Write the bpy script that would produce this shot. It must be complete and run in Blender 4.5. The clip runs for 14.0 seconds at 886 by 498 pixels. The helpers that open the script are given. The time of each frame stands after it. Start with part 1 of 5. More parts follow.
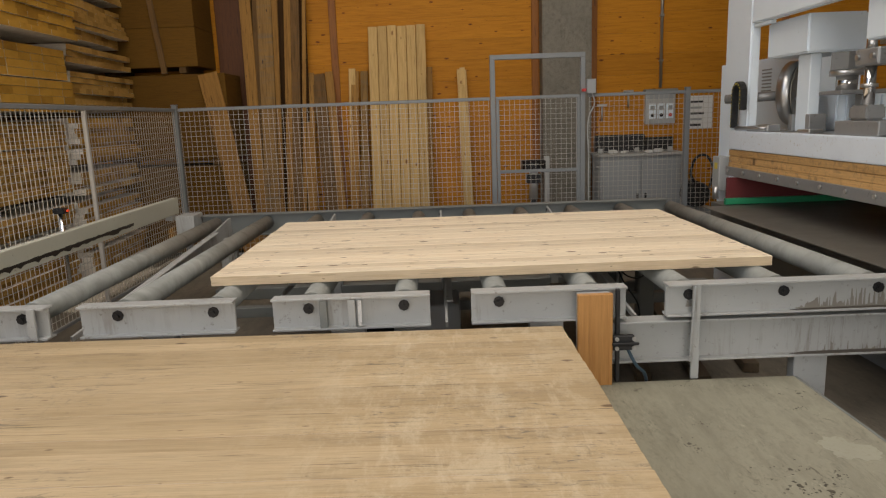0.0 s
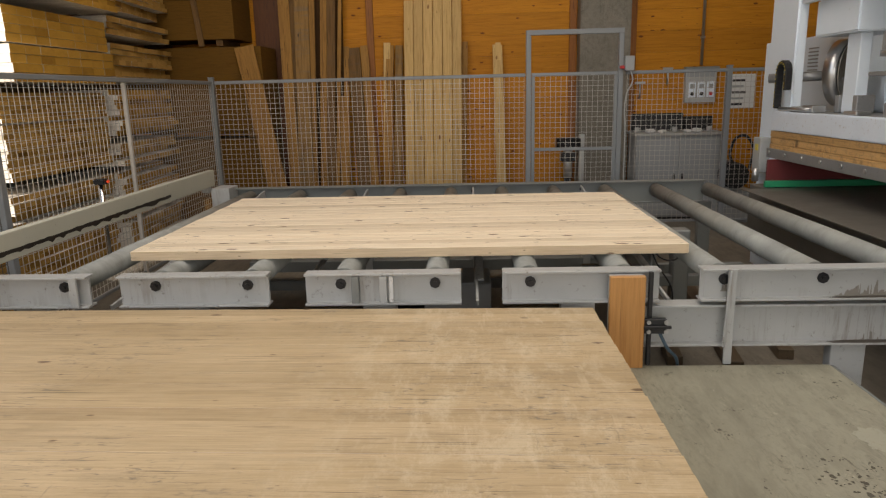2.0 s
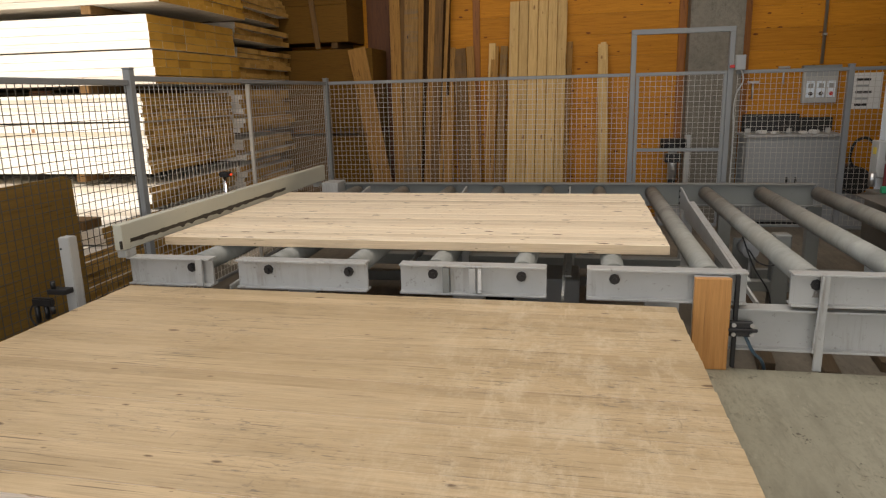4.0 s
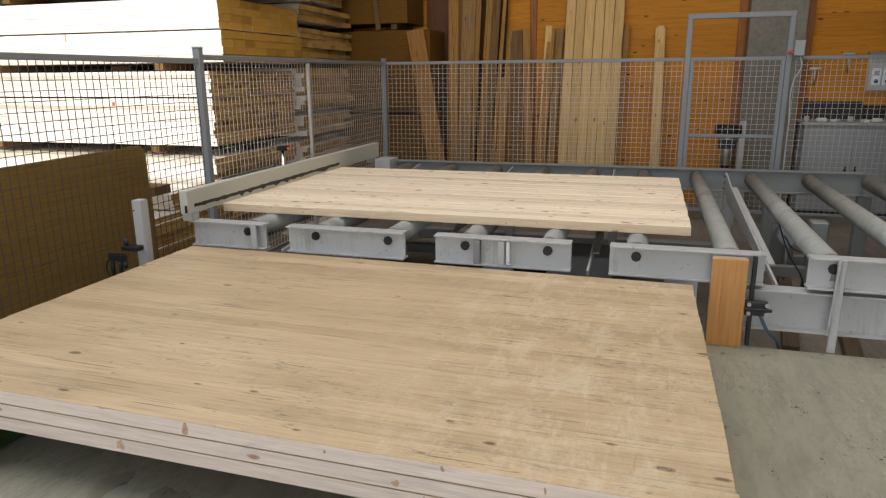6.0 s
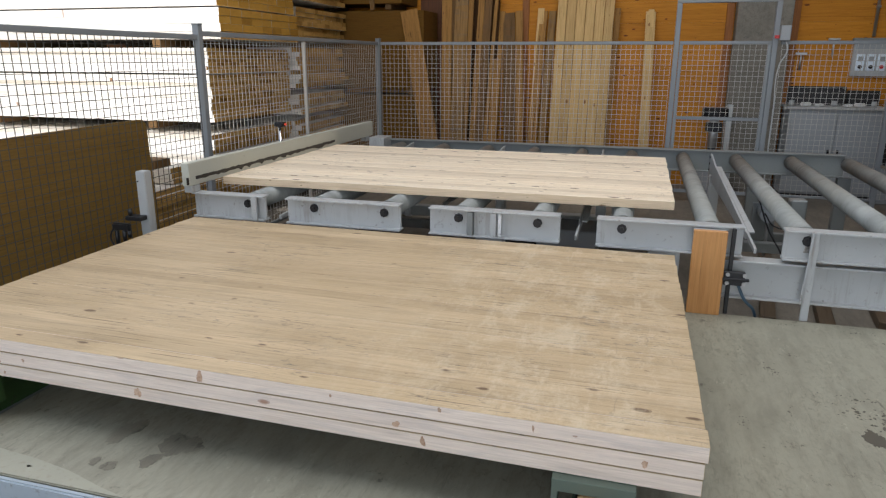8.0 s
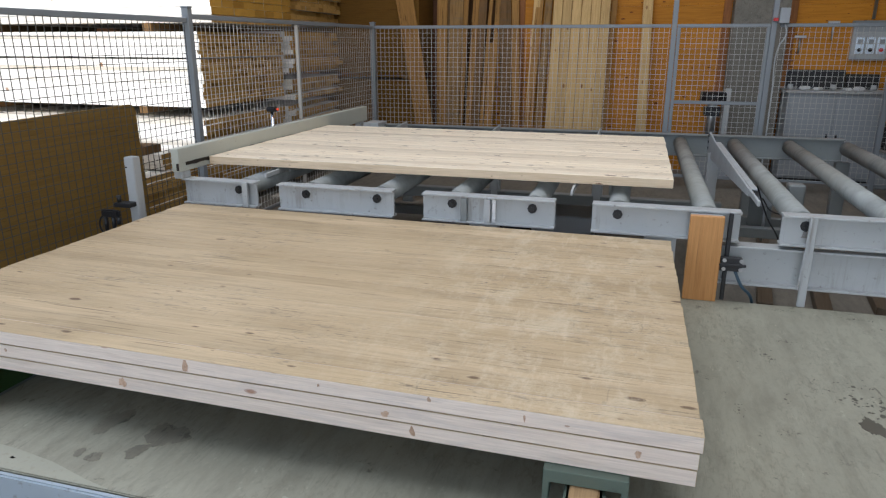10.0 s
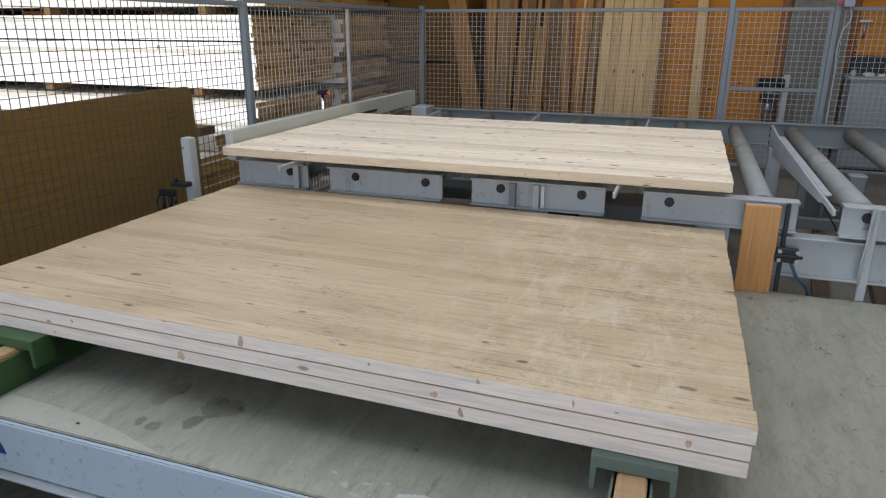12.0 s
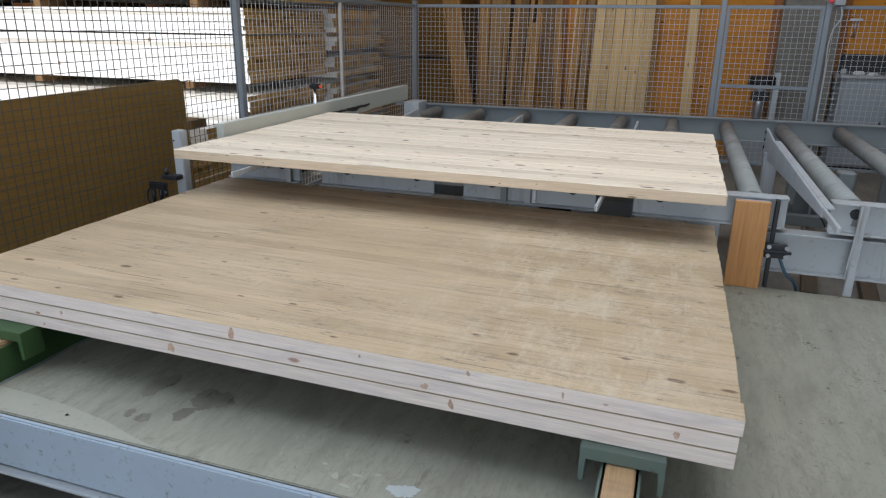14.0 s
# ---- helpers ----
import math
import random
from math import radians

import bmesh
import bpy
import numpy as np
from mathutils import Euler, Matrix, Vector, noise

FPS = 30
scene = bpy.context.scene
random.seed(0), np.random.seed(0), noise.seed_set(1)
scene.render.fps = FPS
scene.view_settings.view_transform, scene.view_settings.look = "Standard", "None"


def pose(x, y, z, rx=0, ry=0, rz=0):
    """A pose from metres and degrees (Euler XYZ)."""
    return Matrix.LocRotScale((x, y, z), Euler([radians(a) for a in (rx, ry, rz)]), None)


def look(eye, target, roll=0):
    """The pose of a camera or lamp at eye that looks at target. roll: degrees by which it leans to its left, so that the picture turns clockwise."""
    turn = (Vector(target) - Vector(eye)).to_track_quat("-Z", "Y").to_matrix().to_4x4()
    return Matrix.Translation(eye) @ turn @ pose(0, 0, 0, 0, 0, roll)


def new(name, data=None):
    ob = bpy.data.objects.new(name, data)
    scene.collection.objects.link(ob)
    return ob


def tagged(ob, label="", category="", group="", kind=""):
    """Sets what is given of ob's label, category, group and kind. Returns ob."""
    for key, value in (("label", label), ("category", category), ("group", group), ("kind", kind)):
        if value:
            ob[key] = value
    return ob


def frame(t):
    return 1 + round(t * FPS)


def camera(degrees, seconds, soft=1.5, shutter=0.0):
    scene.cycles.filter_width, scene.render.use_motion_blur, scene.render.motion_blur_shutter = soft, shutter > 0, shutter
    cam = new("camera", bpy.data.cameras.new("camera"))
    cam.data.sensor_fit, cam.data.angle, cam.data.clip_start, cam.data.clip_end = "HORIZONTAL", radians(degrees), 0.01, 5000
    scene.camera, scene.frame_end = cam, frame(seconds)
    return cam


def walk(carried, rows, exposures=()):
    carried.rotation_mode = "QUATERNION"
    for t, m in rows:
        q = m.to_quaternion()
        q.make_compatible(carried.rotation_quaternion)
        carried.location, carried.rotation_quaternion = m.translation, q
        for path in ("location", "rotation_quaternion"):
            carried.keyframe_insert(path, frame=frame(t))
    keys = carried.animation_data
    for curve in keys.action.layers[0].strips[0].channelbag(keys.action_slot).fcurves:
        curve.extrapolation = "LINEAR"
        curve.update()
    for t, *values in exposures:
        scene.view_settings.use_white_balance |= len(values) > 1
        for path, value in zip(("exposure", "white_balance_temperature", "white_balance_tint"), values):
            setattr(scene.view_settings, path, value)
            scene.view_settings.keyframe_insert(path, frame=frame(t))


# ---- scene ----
cam = camera(66.2, 14.0, soft=1.25)
PATH = [
    (0, (-0.298, -0.082, 1.753), (-0.29, 1.881, 1.372), -2.1),
    (0.5, (-0.299, -0.068, 1.744), (-0.343, 1.889, 1.336), -1.9),
    (1, (-0.301, -0.066, 1.743), (-0.383, 1.888, 1.327), -1.7),
    (1.5, (-0.312, -0.076, 1.75), (-0.375, 1.873, 1.305), -1.4),
    (2, (-0.305, -0.078, 1.766), (-0.389, 1.869, 1.318), -1.4),
    (2.5, (-0.269, -0.115, 1.774), (-0.451, 1.825, 1.322), -1.6),
    (3, (-0.227, -0.143, 1.769), (-0.552, 1.773, 1.301), -1.1),
    (3.2, (-0.235, -0.172, 1.778), (-0.58, 1.746, 1.332), -1.2),
    (5.3, (-0.024, -0.411, 1.792), (-0.524, 1.467, 1.318), -0.4),
    (5.5, (0.008, -0.441, 1.79), (-0.52, 1.421, 1.285), -0.4),
    (6, (0.025, -0.498, 1.797), (-0.534, 1.357, 1.3), -0.5),
    (6.5, (-0.009, -0.569, 1.788), (-0.524, 1.292, 1.265), -0.3),
    (7, (-0.027, -0.639, 1.782), (-0.468, 1.221, 1.193), -0.8),
    (7.5, (0.033, -0.67, 1.769), (-0.438, 1.193, 1.217), 0.8),
    (8, (0.052, -0.683, 1.763), (-0.475, 1.168, 1.222), 0.2),
    (8.2, (0.067, -0.679, 1.753), (-0.456, 1.169, 1.195), -0.1),
    (10.3, (0.062, -0.623, 1.748), (-0.457, 1.216, 1.158), 0.1),
    (10.5, (0.056, -0.626, 1.754), (-0.473, 1.208, 1.154), 0.1),
    (11, (0.057, -0.624, 1.749), (-0.493, 1.203, 1.146), 0.1),
    (11.5, (0.039, -0.636, 1.75), (-0.549, 1.175, 1.139), 0.1),
    (12, (0.039, -0.647, 1.745), (-0.594, 1.145, 1.124), 0.2),
    (12.5, (0.043, -0.654, 1.739), (-0.587, 1.133, 1.101), 0.5),
    (13, (0.049, -0.663, 1.738), (-0.568, 1.135, 1.115), 0.7),
    (13.5, (0.045, -0.659, 1.736), (-0.568, 1.138, 1.108), 0.7),
    (14, (0.045, -0.654, 1.734), (-0.565, 1.143, 1.103), 0.7),
]
walk(cam, [(t, look(eye, target, roll)) for t, eye, target, roll in PATH],
     exposures=[(0.0, -0.15, 7200, 13), (3.0, -0.15, 7250, 14), (6.5, -0.04, 6400, 12), (8.0, 0.0, 6000, 11), (11.0, -0.06, 5650, 10), (12.5, -0.13, 5600, 10), (14.0, -0.08, 5550, 10)])

# ---- world, sun and daylight ----
world = bpy.data.worlds.new("world")
scene.world = world
world.use_nodes = True
_n = world.node_tree.nodes
_sky = _n.new("ShaderNodeTexSky")
_sky.sky_type, _sky.sun_disc = "NISHITA", False
_sky.sun_elevation, _sky.sun_rotation = radians(32), radians(180)
world.node_tree.links.new(_sky.outputs[0], _n["Background"].inputs[0])
_n["Background"].inputs[1].default_value = 0.12


def sun_lamp(strength, elevation, azimuth):
    data = bpy.data.lights.new("sun", "SUN")
    data.energy, data.angle, data.color = strength, radians(0.5), (1.0, 0.97, 0.92)
    ob = new("sun", data)
    d = Vector((math.sin(radians(azimuth)) * math.cos(radians(elevation)), math.cos(radians(azimuth)) * math.cos(radians(elevation)), math.sin(radians(elevation))))
    ob.matrix_world = look(d * 30, (0, 0, 0))


def opening_light(eye, target, sx, sy, watts, color):
    data = bpy.data.lights.new("daylight", "AREA")
    data.shape, data.size, data.size_y, data.energy, data.color = "RECTANGLE", sx, sy, watts, color
    ob = new("daylight", data)
    ob.matrix_world = look(eye, target)


sun_lamp(5.0, 32, 180)
opening_light((0.5, -8.9, 2.9), (0.5, 0, 2.9), 7.6, 4.6, 352, (0.80, 0.89, 1.0))
opening_light((-3.92, 0.1, 4.3), (0.0, 1.1, 3.9), 3.2, 4.4, 105, (0.84, 0.91, 1.0))
# Overhead lamp added below the closed roof opening to brighten upward faces.
opening_light((-0.3, 2.5, 6.9), (-0.3, 2.5, 0), 6.6, 6.4, 372, (1.0, 0.97, 0.93))

# ---- materials ----
def mat(name, rough=0.6, metal=0.0):
    m = bpy.data.materials.new(name)
    m.use_nodes = True
    nt = m.node_tree
    b = nt.nodes["Principled BSDF"]
    b.inputs["Roughness"].default_value, b.inputs["Metallic"].default_value = rough, metal
    return m, nt, b


def node(nt, kind, **kw):
    n = nt.nodes.new(kind)
    for k, v in kw.items():
        n.inputs[k.replace("_", " ")].default_value = v
    return n


def ramp(nt, src, stops):
    r = nt.nodes.new("ShaderNodeValToRGB")
    el = r.color_ramp.elements
    while len(el) < len(stops):
        el.new(0.5)
    for e, (p, c) in zip(el, stops):
        e.position, e.color = p, (*c, 1) if len(c) == 3 else c
    nt.links.new(src, r.inputs[0])
    return r.outputs[0]


def mix(nt, fac, a, b, blend="MIX"):
    m = nt.nodes.new("ShaderNodeMix")
    m.data_type, m.blend_type = "RGBA", blend
    for sock, v in ((m.inputs[0], fac), (m.inputs[6], a), (m.inputs[7], b)):
        if isinstance(v, (int, float)):
            sock.default_value = v
        elif isinstance(v, tuple):
            sock.default_value = (*v, 1)
        else:
            nt.links.new(v, sock)
    return m.outputs[2]


def maths(nt, op, a, b=0.0):
    m = nt.nodes.new("ShaderNodeMath")
    m.operation = op
    for sock, v in ((m.inputs[0], a), (m.inputs[1], b)):
        if isinstance(v, (int, float)):
            sock.default_value = v
        else:
            nt.links.new(v, sock)
    return m.outputs[0]


def coords(nt, scale, spread=0.0, world_space=False):
    """Object coordinates, stretched, and shifted at random from object to object."""
    tc = nt.nodes.new("ShaderNodeTexCoord")
    src = tc.outputs["Object"]
    if world_space:
        src = nt.nodes.new("ShaderNodeNewGeometry").outputs["Position"]
    mp = nt.nodes.new("ShaderNodeMapping")
    mp.inputs["Scale"].default_value = scale
    if spread:
        info = nt.nodes.new("ShaderNodeObjectInfo")
        v = nt.nodes.new("ShaderNodeVectorMath")
        v.operation = "SCALE"
        v.inputs[0].default_value = (spread, spread * 0.37, spread * 0.71)
        nt.links.new(info.outputs["Random"], v.inputs["Scale"])
        add = nt.nodes.new("ShaderNodeVectorMath")
        nt.links.new(src, add.inputs[0])
        nt.links.new(v.outputs[0], add.inputs[1])
        src = add.outputs[0]
    nt.links.new(src, mp.inputs["Vector"])
    return mp.outputs[0]


def noise_tex(nt, vec, scale, detail=4.0, rough=0.55, distortion=0.0):
    n = node(nt, "ShaderNodeTexNoise", Scale=scale, Detail=detail, Roughness=rough, Distortion=distortion)
    nt.links.new(vec, n.inputs["Vector"])
    return n.outputs["Fac"]


def bumped(nt, b, height, strength, distance=0.002):
    bm = node(nt, "ShaderNodeBump", Strength=strength, Distance=distance)
    nt.links.new(height, bm.inputs["Height"])
    nt.links.new(bm.outputs[0], b.inputs["Normal"])


def wood(name, light, dark, knot, grain=(1.2, 22, 22), knots=0.8, rough=0.55, vary=0.22, spread=17.0, dirt=None, dirt_amount=0.0, axis="x", streak=0.35, scuff=None, cross=None, knot_size=0.035):
    """Boards with grain along one axis, a tone of their own from board to board, and knots."""
    m, nt, b = mat(name, rough)
    b.inputs["Specular IOR Level"].default_value = 0.2 if rough > 0.56 else 0.4
    order = {"x": (0, 1, 2), "y": (1, 0, 2), "z": (2, 1, 0)}[axis]
    g = tuple(grain[order[i]] for i in range(3))
    vec = coords(nt, g, spread)
    fine = noise_tex(nt, vec, 2.6, 6, 0.62, 0.6)
    col = ramp(nt, fine, [(0.30, dark), (0.52, light), (0.8, tuple(min(1, c * 1.12) for c in light))])
    broad = noise_tex(nt, coords(nt, tuple(a * 0.25 for a in g), spread), 1.6, 3)
    col = mix(nt, maths(nt, "MULTIPLY", broad, 0.5), col, tuple(c * 0.78 for c in light), "MIX")
    if streak:
        sv = coords(nt, tuple(a * k for a, k in zip(g, [(0.55 if i == order.index(0) else 1.7) for i in range(3)])), spread * 2.3)
        lines = ramp(nt, noise_tex(nt, sv, 2.0, 5, 0.6, 0.4), [(0.56, (0, 0, 0)), (0.70, (1, 1, 1))])
        col = mix(nt, maths(nt, "MULTIPLY", lines, streak * 0.6), col, tuple(c * 0.62 for c in dark))
        fib = noise_tex(nt, coords(nt, tuple(a * k for a, k in zip(g, [(2.5 if i == order.index(0) else 5.0) for i in range(3)])), spread * 1.3), 2.2, 4, 0.7)
        col = mix(nt, 1.0, col, ramp(nt, fib, [(0.3, (0.86, 0.85, 0.83)), (0.65, (1.05, 1.05, 1.05))]), "MULTIPLY")
        cv = coords(nt, tuple(a * k for a, k in zip(g, [(1.3 if i == order.index(0) else 2.6) for i in range(3)])), spread * 3.1)
        cracks = ramp(nt, noise_tex(nt, cv, 1.5, 3, 0.5, 0.3), [(0.655, (0, 0, 0)), (0.685, (1, 1, 1))])
        col = mix(nt, maths(nt, "MULTIPLY", cracks, min(1.0, streak * 1.7)), col, tuple(c * 0.42 for c in dark))
    info = nt.nodes.new("ShaderNodeObjectInfo")
    tone = ramp(nt, info.outputs["Random"], [(0, (1 - vary, 1 - vary * 1.15, 1 - vary * 1.4)), (0.35, (0.95, 0.94, 0.92)), (1, (1.06, 1.05, 1.03))])
    col = mix(nt, 1.0, col, tone, "MULTIPLY")
    if knots:
        vo = node(nt, "ShaderNodeTexVoronoi", Scale=1.0, Randomness=1.0)
        vo.voronoi_dimensions = "2D"
        sp = nt.nodes.new("ShaderNodeSeparateXYZ")
        nt.links.new(coords(nt, (1, 1, 1), spread * 1.7), sp.inputs[0])
        cb = nt.nodes.new("ShaderNodeCombineXYZ")
        along, across = {"x": (0, 1), "y": (1, 0), "z": (2, 0)}[axis]
        across = across if cross is None else cross
        nt.links.new(maths(nt, "MULTIPLY", sp.outputs[along], 4.2), cb.inputs[0])
        nt.links.new(maths(nt, "MULTIPLY", sp.outputs[across], 10.5), cb.inputs[1])
        wob = node(nt, "ShaderNodeTexNoise", Scale=3.0, Detail=2.0)
        nt.links.new(cb.outputs[0], wob.inputs["Vector"])
        off = nt.nodes.new("ShaderNodeVectorMath")
        off.operation = "MULTIPLY_ADD"
        off.inputs[1].default_value = (0.10, 0.10, 0.0)
        nt.links.new(wob.outputs["Color"], off.inputs[0])
        nt.links.new(cb.outputs[0], off.inputs[2])
        nt.links.new(off.outputs[0], vo.inputs["Vector"])
        cell = nt.nodes.new("ShaderNodeSeparateColor")
        nt.links.new(vo.outputs["Color"], cell.inputs[0])
        size = maths(nt, "MULTIPLY", maths(nt, "GREATER_THAN", cell.outputs[0], 1 - knots * 0.8), maths(nt, "ADD", maths(nt, "MULTIPLY", maths(nt, "POWER", cell.outputs[1], 4.0), 0.12), knot_size))
        inside = maths(nt, "SUBTRACT", size, vo.outputs["Distance"])
        mask = ramp(nt, maths(nt, "MULTIPLY", inside, 22.0), [(0.0, (0, 0, 0)), (0.25, (0.75, 0.75, 0.75)), (0.6, (0.55, 0.55, 0.55)), (1, (1, 1, 1))])
        col = mix(nt, mask, col, knot)
    if dirt:
        dv = coords(nt, (0.9, 7.0, 7.0), 0, True)
        streak = ramp(nt, noise_tex(nt, dv, 2.4, 7, 0.7, 0.8), [(0.50, (0, 0, 0)), (0.72, (1, 1, 1))])
        col = mix(nt, maths(nt, "MULTIPLY", streak, dirt_amount), col, dirt)
    if scuff:
        geo = nt.nodes.new("ShaderNodeNewGeometry")
        sep = nt.nodes.new("ShaderNodeSeparateXYZ")
        nt.links.new(geo.outputs["Position"], sep.inputs[0])
        zone = ramp(nt, maths(nt, "ADD", maths(nt, "MULTIPLY", sep.outputs[0], 0.55), 0.85), [(0.25, (0.10, 0.10, 0.10)), (0.62, (1, 1, 1)), (0.93, (0.9, 0.9, 0.9)), (1.0, (0.4, 0.4, 0.4))])
        wp = coords(nt, (1, 1, 1), 0, True)
        tone = ramp(nt, noise_tex(nt, coords(nt, (0.8, 2.2, 1), 0, True), 1.5, 4, 0.6, 0.5), [(0.3, (0.87, 0.85, 0.81)), (0.7, (1.05, 1.05, 1.06))])
        col = mix(nt, 1.0, col, tone, "MULTIPLY")
        patch = ramp(nt, noise_tex(nt, coords(nt, (1.6, 0.9, 1), 0, True), 4.5, 12, 0.82, 0.2), [(0.48, (0, 0, 0)), (0.60, (1, 1, 1))])
        col = mix(nt, maths(nt, "MULTIPLY", maths(nt, "MULTIPLY", patch, zone), 0.42), col, scuff)
        across = ramp(nt, noise_tex(nt, coords(nt, (11.0, 2.4, 1.0), 0, True), 1.3, 7, 0.72, 0.25), [(0.55, (0, 0, 0)), (0.68, (1, 1, 1))])
        col = mix(nt, maths(nt, "MULTIPLY", maths(nt, "MULTIPLY", across, zone), 0.38), col, scuff)
        mask2 = ramp(nt, noise_tex(nt, wp, 1.7, 3, 0.5), [(0.46, (0, 0, 0)), (0.58, (1, 1, 1))])
        for stretch, low, amount in (((5.5, 30.0, 1.0), 0.56, 0.8), ((26.0, 5.0, 1.0), 0.60, 0.45), ((40.0, 60.0, 1.0), 0.64, 0.7)):
            scr = ramp(nt, noise_tex(nt, coords(nt, stretch, 0, True), 1.6, 7, 0.75, 1.2), [(low, (0, 0, 0)), (low + 0.06, (1, 1, 1))])
            col = mix(nt, maths(nt, "MULTIPLY", maths(nt, "MULTIPLY", scr, mask2), amount), col, (0.17, 0.14, 0.11))
    nt.links.new(col, b.inputs["Base Color"])
    bumped(nt, b, fine, 0.25, 0.002)
    return m


def paint(name, color, rough=0.45, wear=(0.2, 0.19, 0.17), amount=0.3, metal=0.0, scale=3.0, spread=9.0, grime=0.25, drips=0.0):
    """Painted or bare metal: faint blotches, chips and grime."""
    m, nt, b = mat(name, rough, metal)
    v = coords(nt, (1, 1, 1), spread)
    blot = noise_tex(nt, v, scale, 5, 0.6)
    col = mix(nt, maths(nt, "MULTIPLY", blot, grime), color, tuple(c * 0.62 for c in color))
    chips = ramp(nt, noise_tex(nt, v, scale * 9, 5, 0.7), [(0.66 - 0.12 * amount, (0, 0, 0)), (0.72, (1, 1, 1))])
    col = mix(nt, maths(nt, "MULTIPLY", chips, min(1.0, amount * 1.6)), col, wear)
    if drips:
        runs = noise_tex(nt, coords(nt, (16, 16, 1.6), spread), 1.4, 6, 0.68, 0.3)
        where = ramp(nt, noise_tex(nt, v, 2.2, 3), [(0.45, (0, 0, 0)), (0.62, (1, 1, 1))])
        col = mix(nt, maths(nt, "MULTIPLY", maths(nt, "MULTIPLY", ramp(nt, runs, [(0.50, (0, 0, 0)), (0.62, (1, 1, 1))]), where), drips), col, (0.17, 0.135, 0.095))
    nt.links.new(col, b.inputs["Base Color"])
    fine = noise_tex(nt, v, 60, 3)
    nt.links.new(maths(nt, "ADD", maths(nt, "MULTIPLY", blot, 0.3), rough - 0.12), b.inputs["Roughness"])
    bumped(nt, b, fine, 0.08, 0.001)
    return m


def concrete(name, light, dark, stain, scale=1.0, rough=0.75, stain_low=0.6):
    m, nt, b = mat(name, rough)
    v = coords(nt, (1, 1, 1), 0, True)
    big = noise_tex(nt, v, 0.9 * scale, 6, 0.6, 0.4)
    col = ramp(nt, big, [(0.3, dark), (0.7, light)])
    streaks = noise_tex(nt, coords(nt, (5, 1.2, 5), 0, True), 2.2 * scale, 8, 0.72, 0.3)
    col = mix(nt, maths(nt, "MULTIPLY", ramp(nt, streaks, [(0.45, (0, 0, 0)), (0.68, (1, 1, 1))]), 0.6), col, tuple(c * 0.66 for c in dark))
    spots = ramp(nt, noise_tex(nt, v, 5.5 * scale, 6, 0.75, 0.7), [(stain_low, (0, 0, 0)), (stain_low + 0.05, (1, 1, 1))])
    col = mix(nt, maths(nt, "MULTIPLY", spots, 0.75), col, stain)
    chips = ramp(nt, noise_tex(nt, v, 24 * scale, 10, 0.78, 0.3), [(0.615, (0, 0, 0)), (0.64, (1, 1, 1))])
    area = ramp(nt, noise_tex(nt, v, 1.8 * scale, 3), [(0.45, (0, 0, 0)), (0.6, (1, 1, 1))])
    col = mix(nt, maths(nt, "MULTIPLY", maths(nt, "MULTIPLY", chips, area), 0.6), col, stain)
    pale = ramp(nt, noise_tex(nt, coords(nt, (2.4, 1.0, 2.4), 0, True), 9 * scale, 10, 0.8, 0.2), [(0.60, (0, 0, 0)), (0.66, (1, 1, 1))])
    col = mix(nt, maths(nt, "MULTIPLY", pale, 0.5), col, tuple(min(1, c * 1.35) for c in light))
    flecks = ramp(nt, noise_tex(nt, coords(nt, (1.0, 0.45, 1.0), 0, True), 46 * scale, 6, 0.7, 0.6), [(0.50, (0, 0, 0)), (0.66, (1, 1, 1))])
    rubbed = ramp(nt, noise_tex(nt, v, 2.6 * scale, 5, 0.65, 0.5), [(0.40, (0.15, 0.15, 0.15)), (0.62, (1, 1, 1))])
    col = mix(nt, maths(nt, "MULTIPLY", maths(nt, "MULTIPLY", flecks, rubbed), 0.55), col, tuple(c * 0.5 for c in dark))
    drags = ramp(nt, noise_tex(nt, coords(nt, (34.0, 3.2, 1.0), 0, True), 1.5 * scale, 7, 0.72, 0.9), [(0.57, (0, 0, 0)), (0.65, (1, 1, 1))])
    col = mix(nt, maths(nt, "MULTIPLY", maths(nt, "MULTIPLY", drags, rubbed), 0.55), col, tuple(c * 0.42 for c in dark))
    fine = noise_tex(nt, v, 120, 3)
    col = mix(nt, maths(nt, "MULTIPLY", fine, 0.22), col, tuple(c * 0.6 for c in dark))
    nt.links.new(col, b.inputs["Base Color"])
    bumped(nt, b, fine, 0.25, 0.002)
    return m


def plain(name, color, rough=0.5, metal=0.0, emit=0.0):
    m, nt, b = mat(name, rough, metal)
    b.inputs["Base Color"].default_value = (*color, 1)
    if emit:
        b.inputs["Emission Color"].default_value = (*color, 1)
        b.inputs["Emission Strength"].default_value = emit
    return m


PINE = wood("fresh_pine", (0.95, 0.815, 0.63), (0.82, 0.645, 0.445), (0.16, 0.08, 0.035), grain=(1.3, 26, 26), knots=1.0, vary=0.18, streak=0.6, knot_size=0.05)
# Same pine, darkened: the side faces' shade is put into the colour.
PINE_SIDE_SHADED = wood("shaded_panel_side", (0.76, 0.60, 0.41), (0.66, 0.49, 0.31), (0.16, 0.08, 0.035), knots=0.6, vary=0.10, streak=0.4, cross=2)
PINE_DUSTY = wood("dusty_pine", (0.605, 0.467, 0.295), (0.52, 0.39, 0.236), (0.155, 0.095, 0.052), grain=(1.0, 26, 26), knots=0.6, vary=0.17, knot_size=0.03, dirt=(0.24, 0.185, 0.125), dirt_amount=0.38, rough=0.55, streak=0.6, scuff=(0.74, 0.63, 0.46))
PINE_EDGE = wood("planed_edge", (0.84, 0.725, 0.63), (0.72, 0.60, 0.51), (0.36, 0.17, 0.08), knots=0.3, vary=0.12, dirt=(0.46, 0.42, 0.40), dirt_amount=0.45, streak=0.15, cross=2)
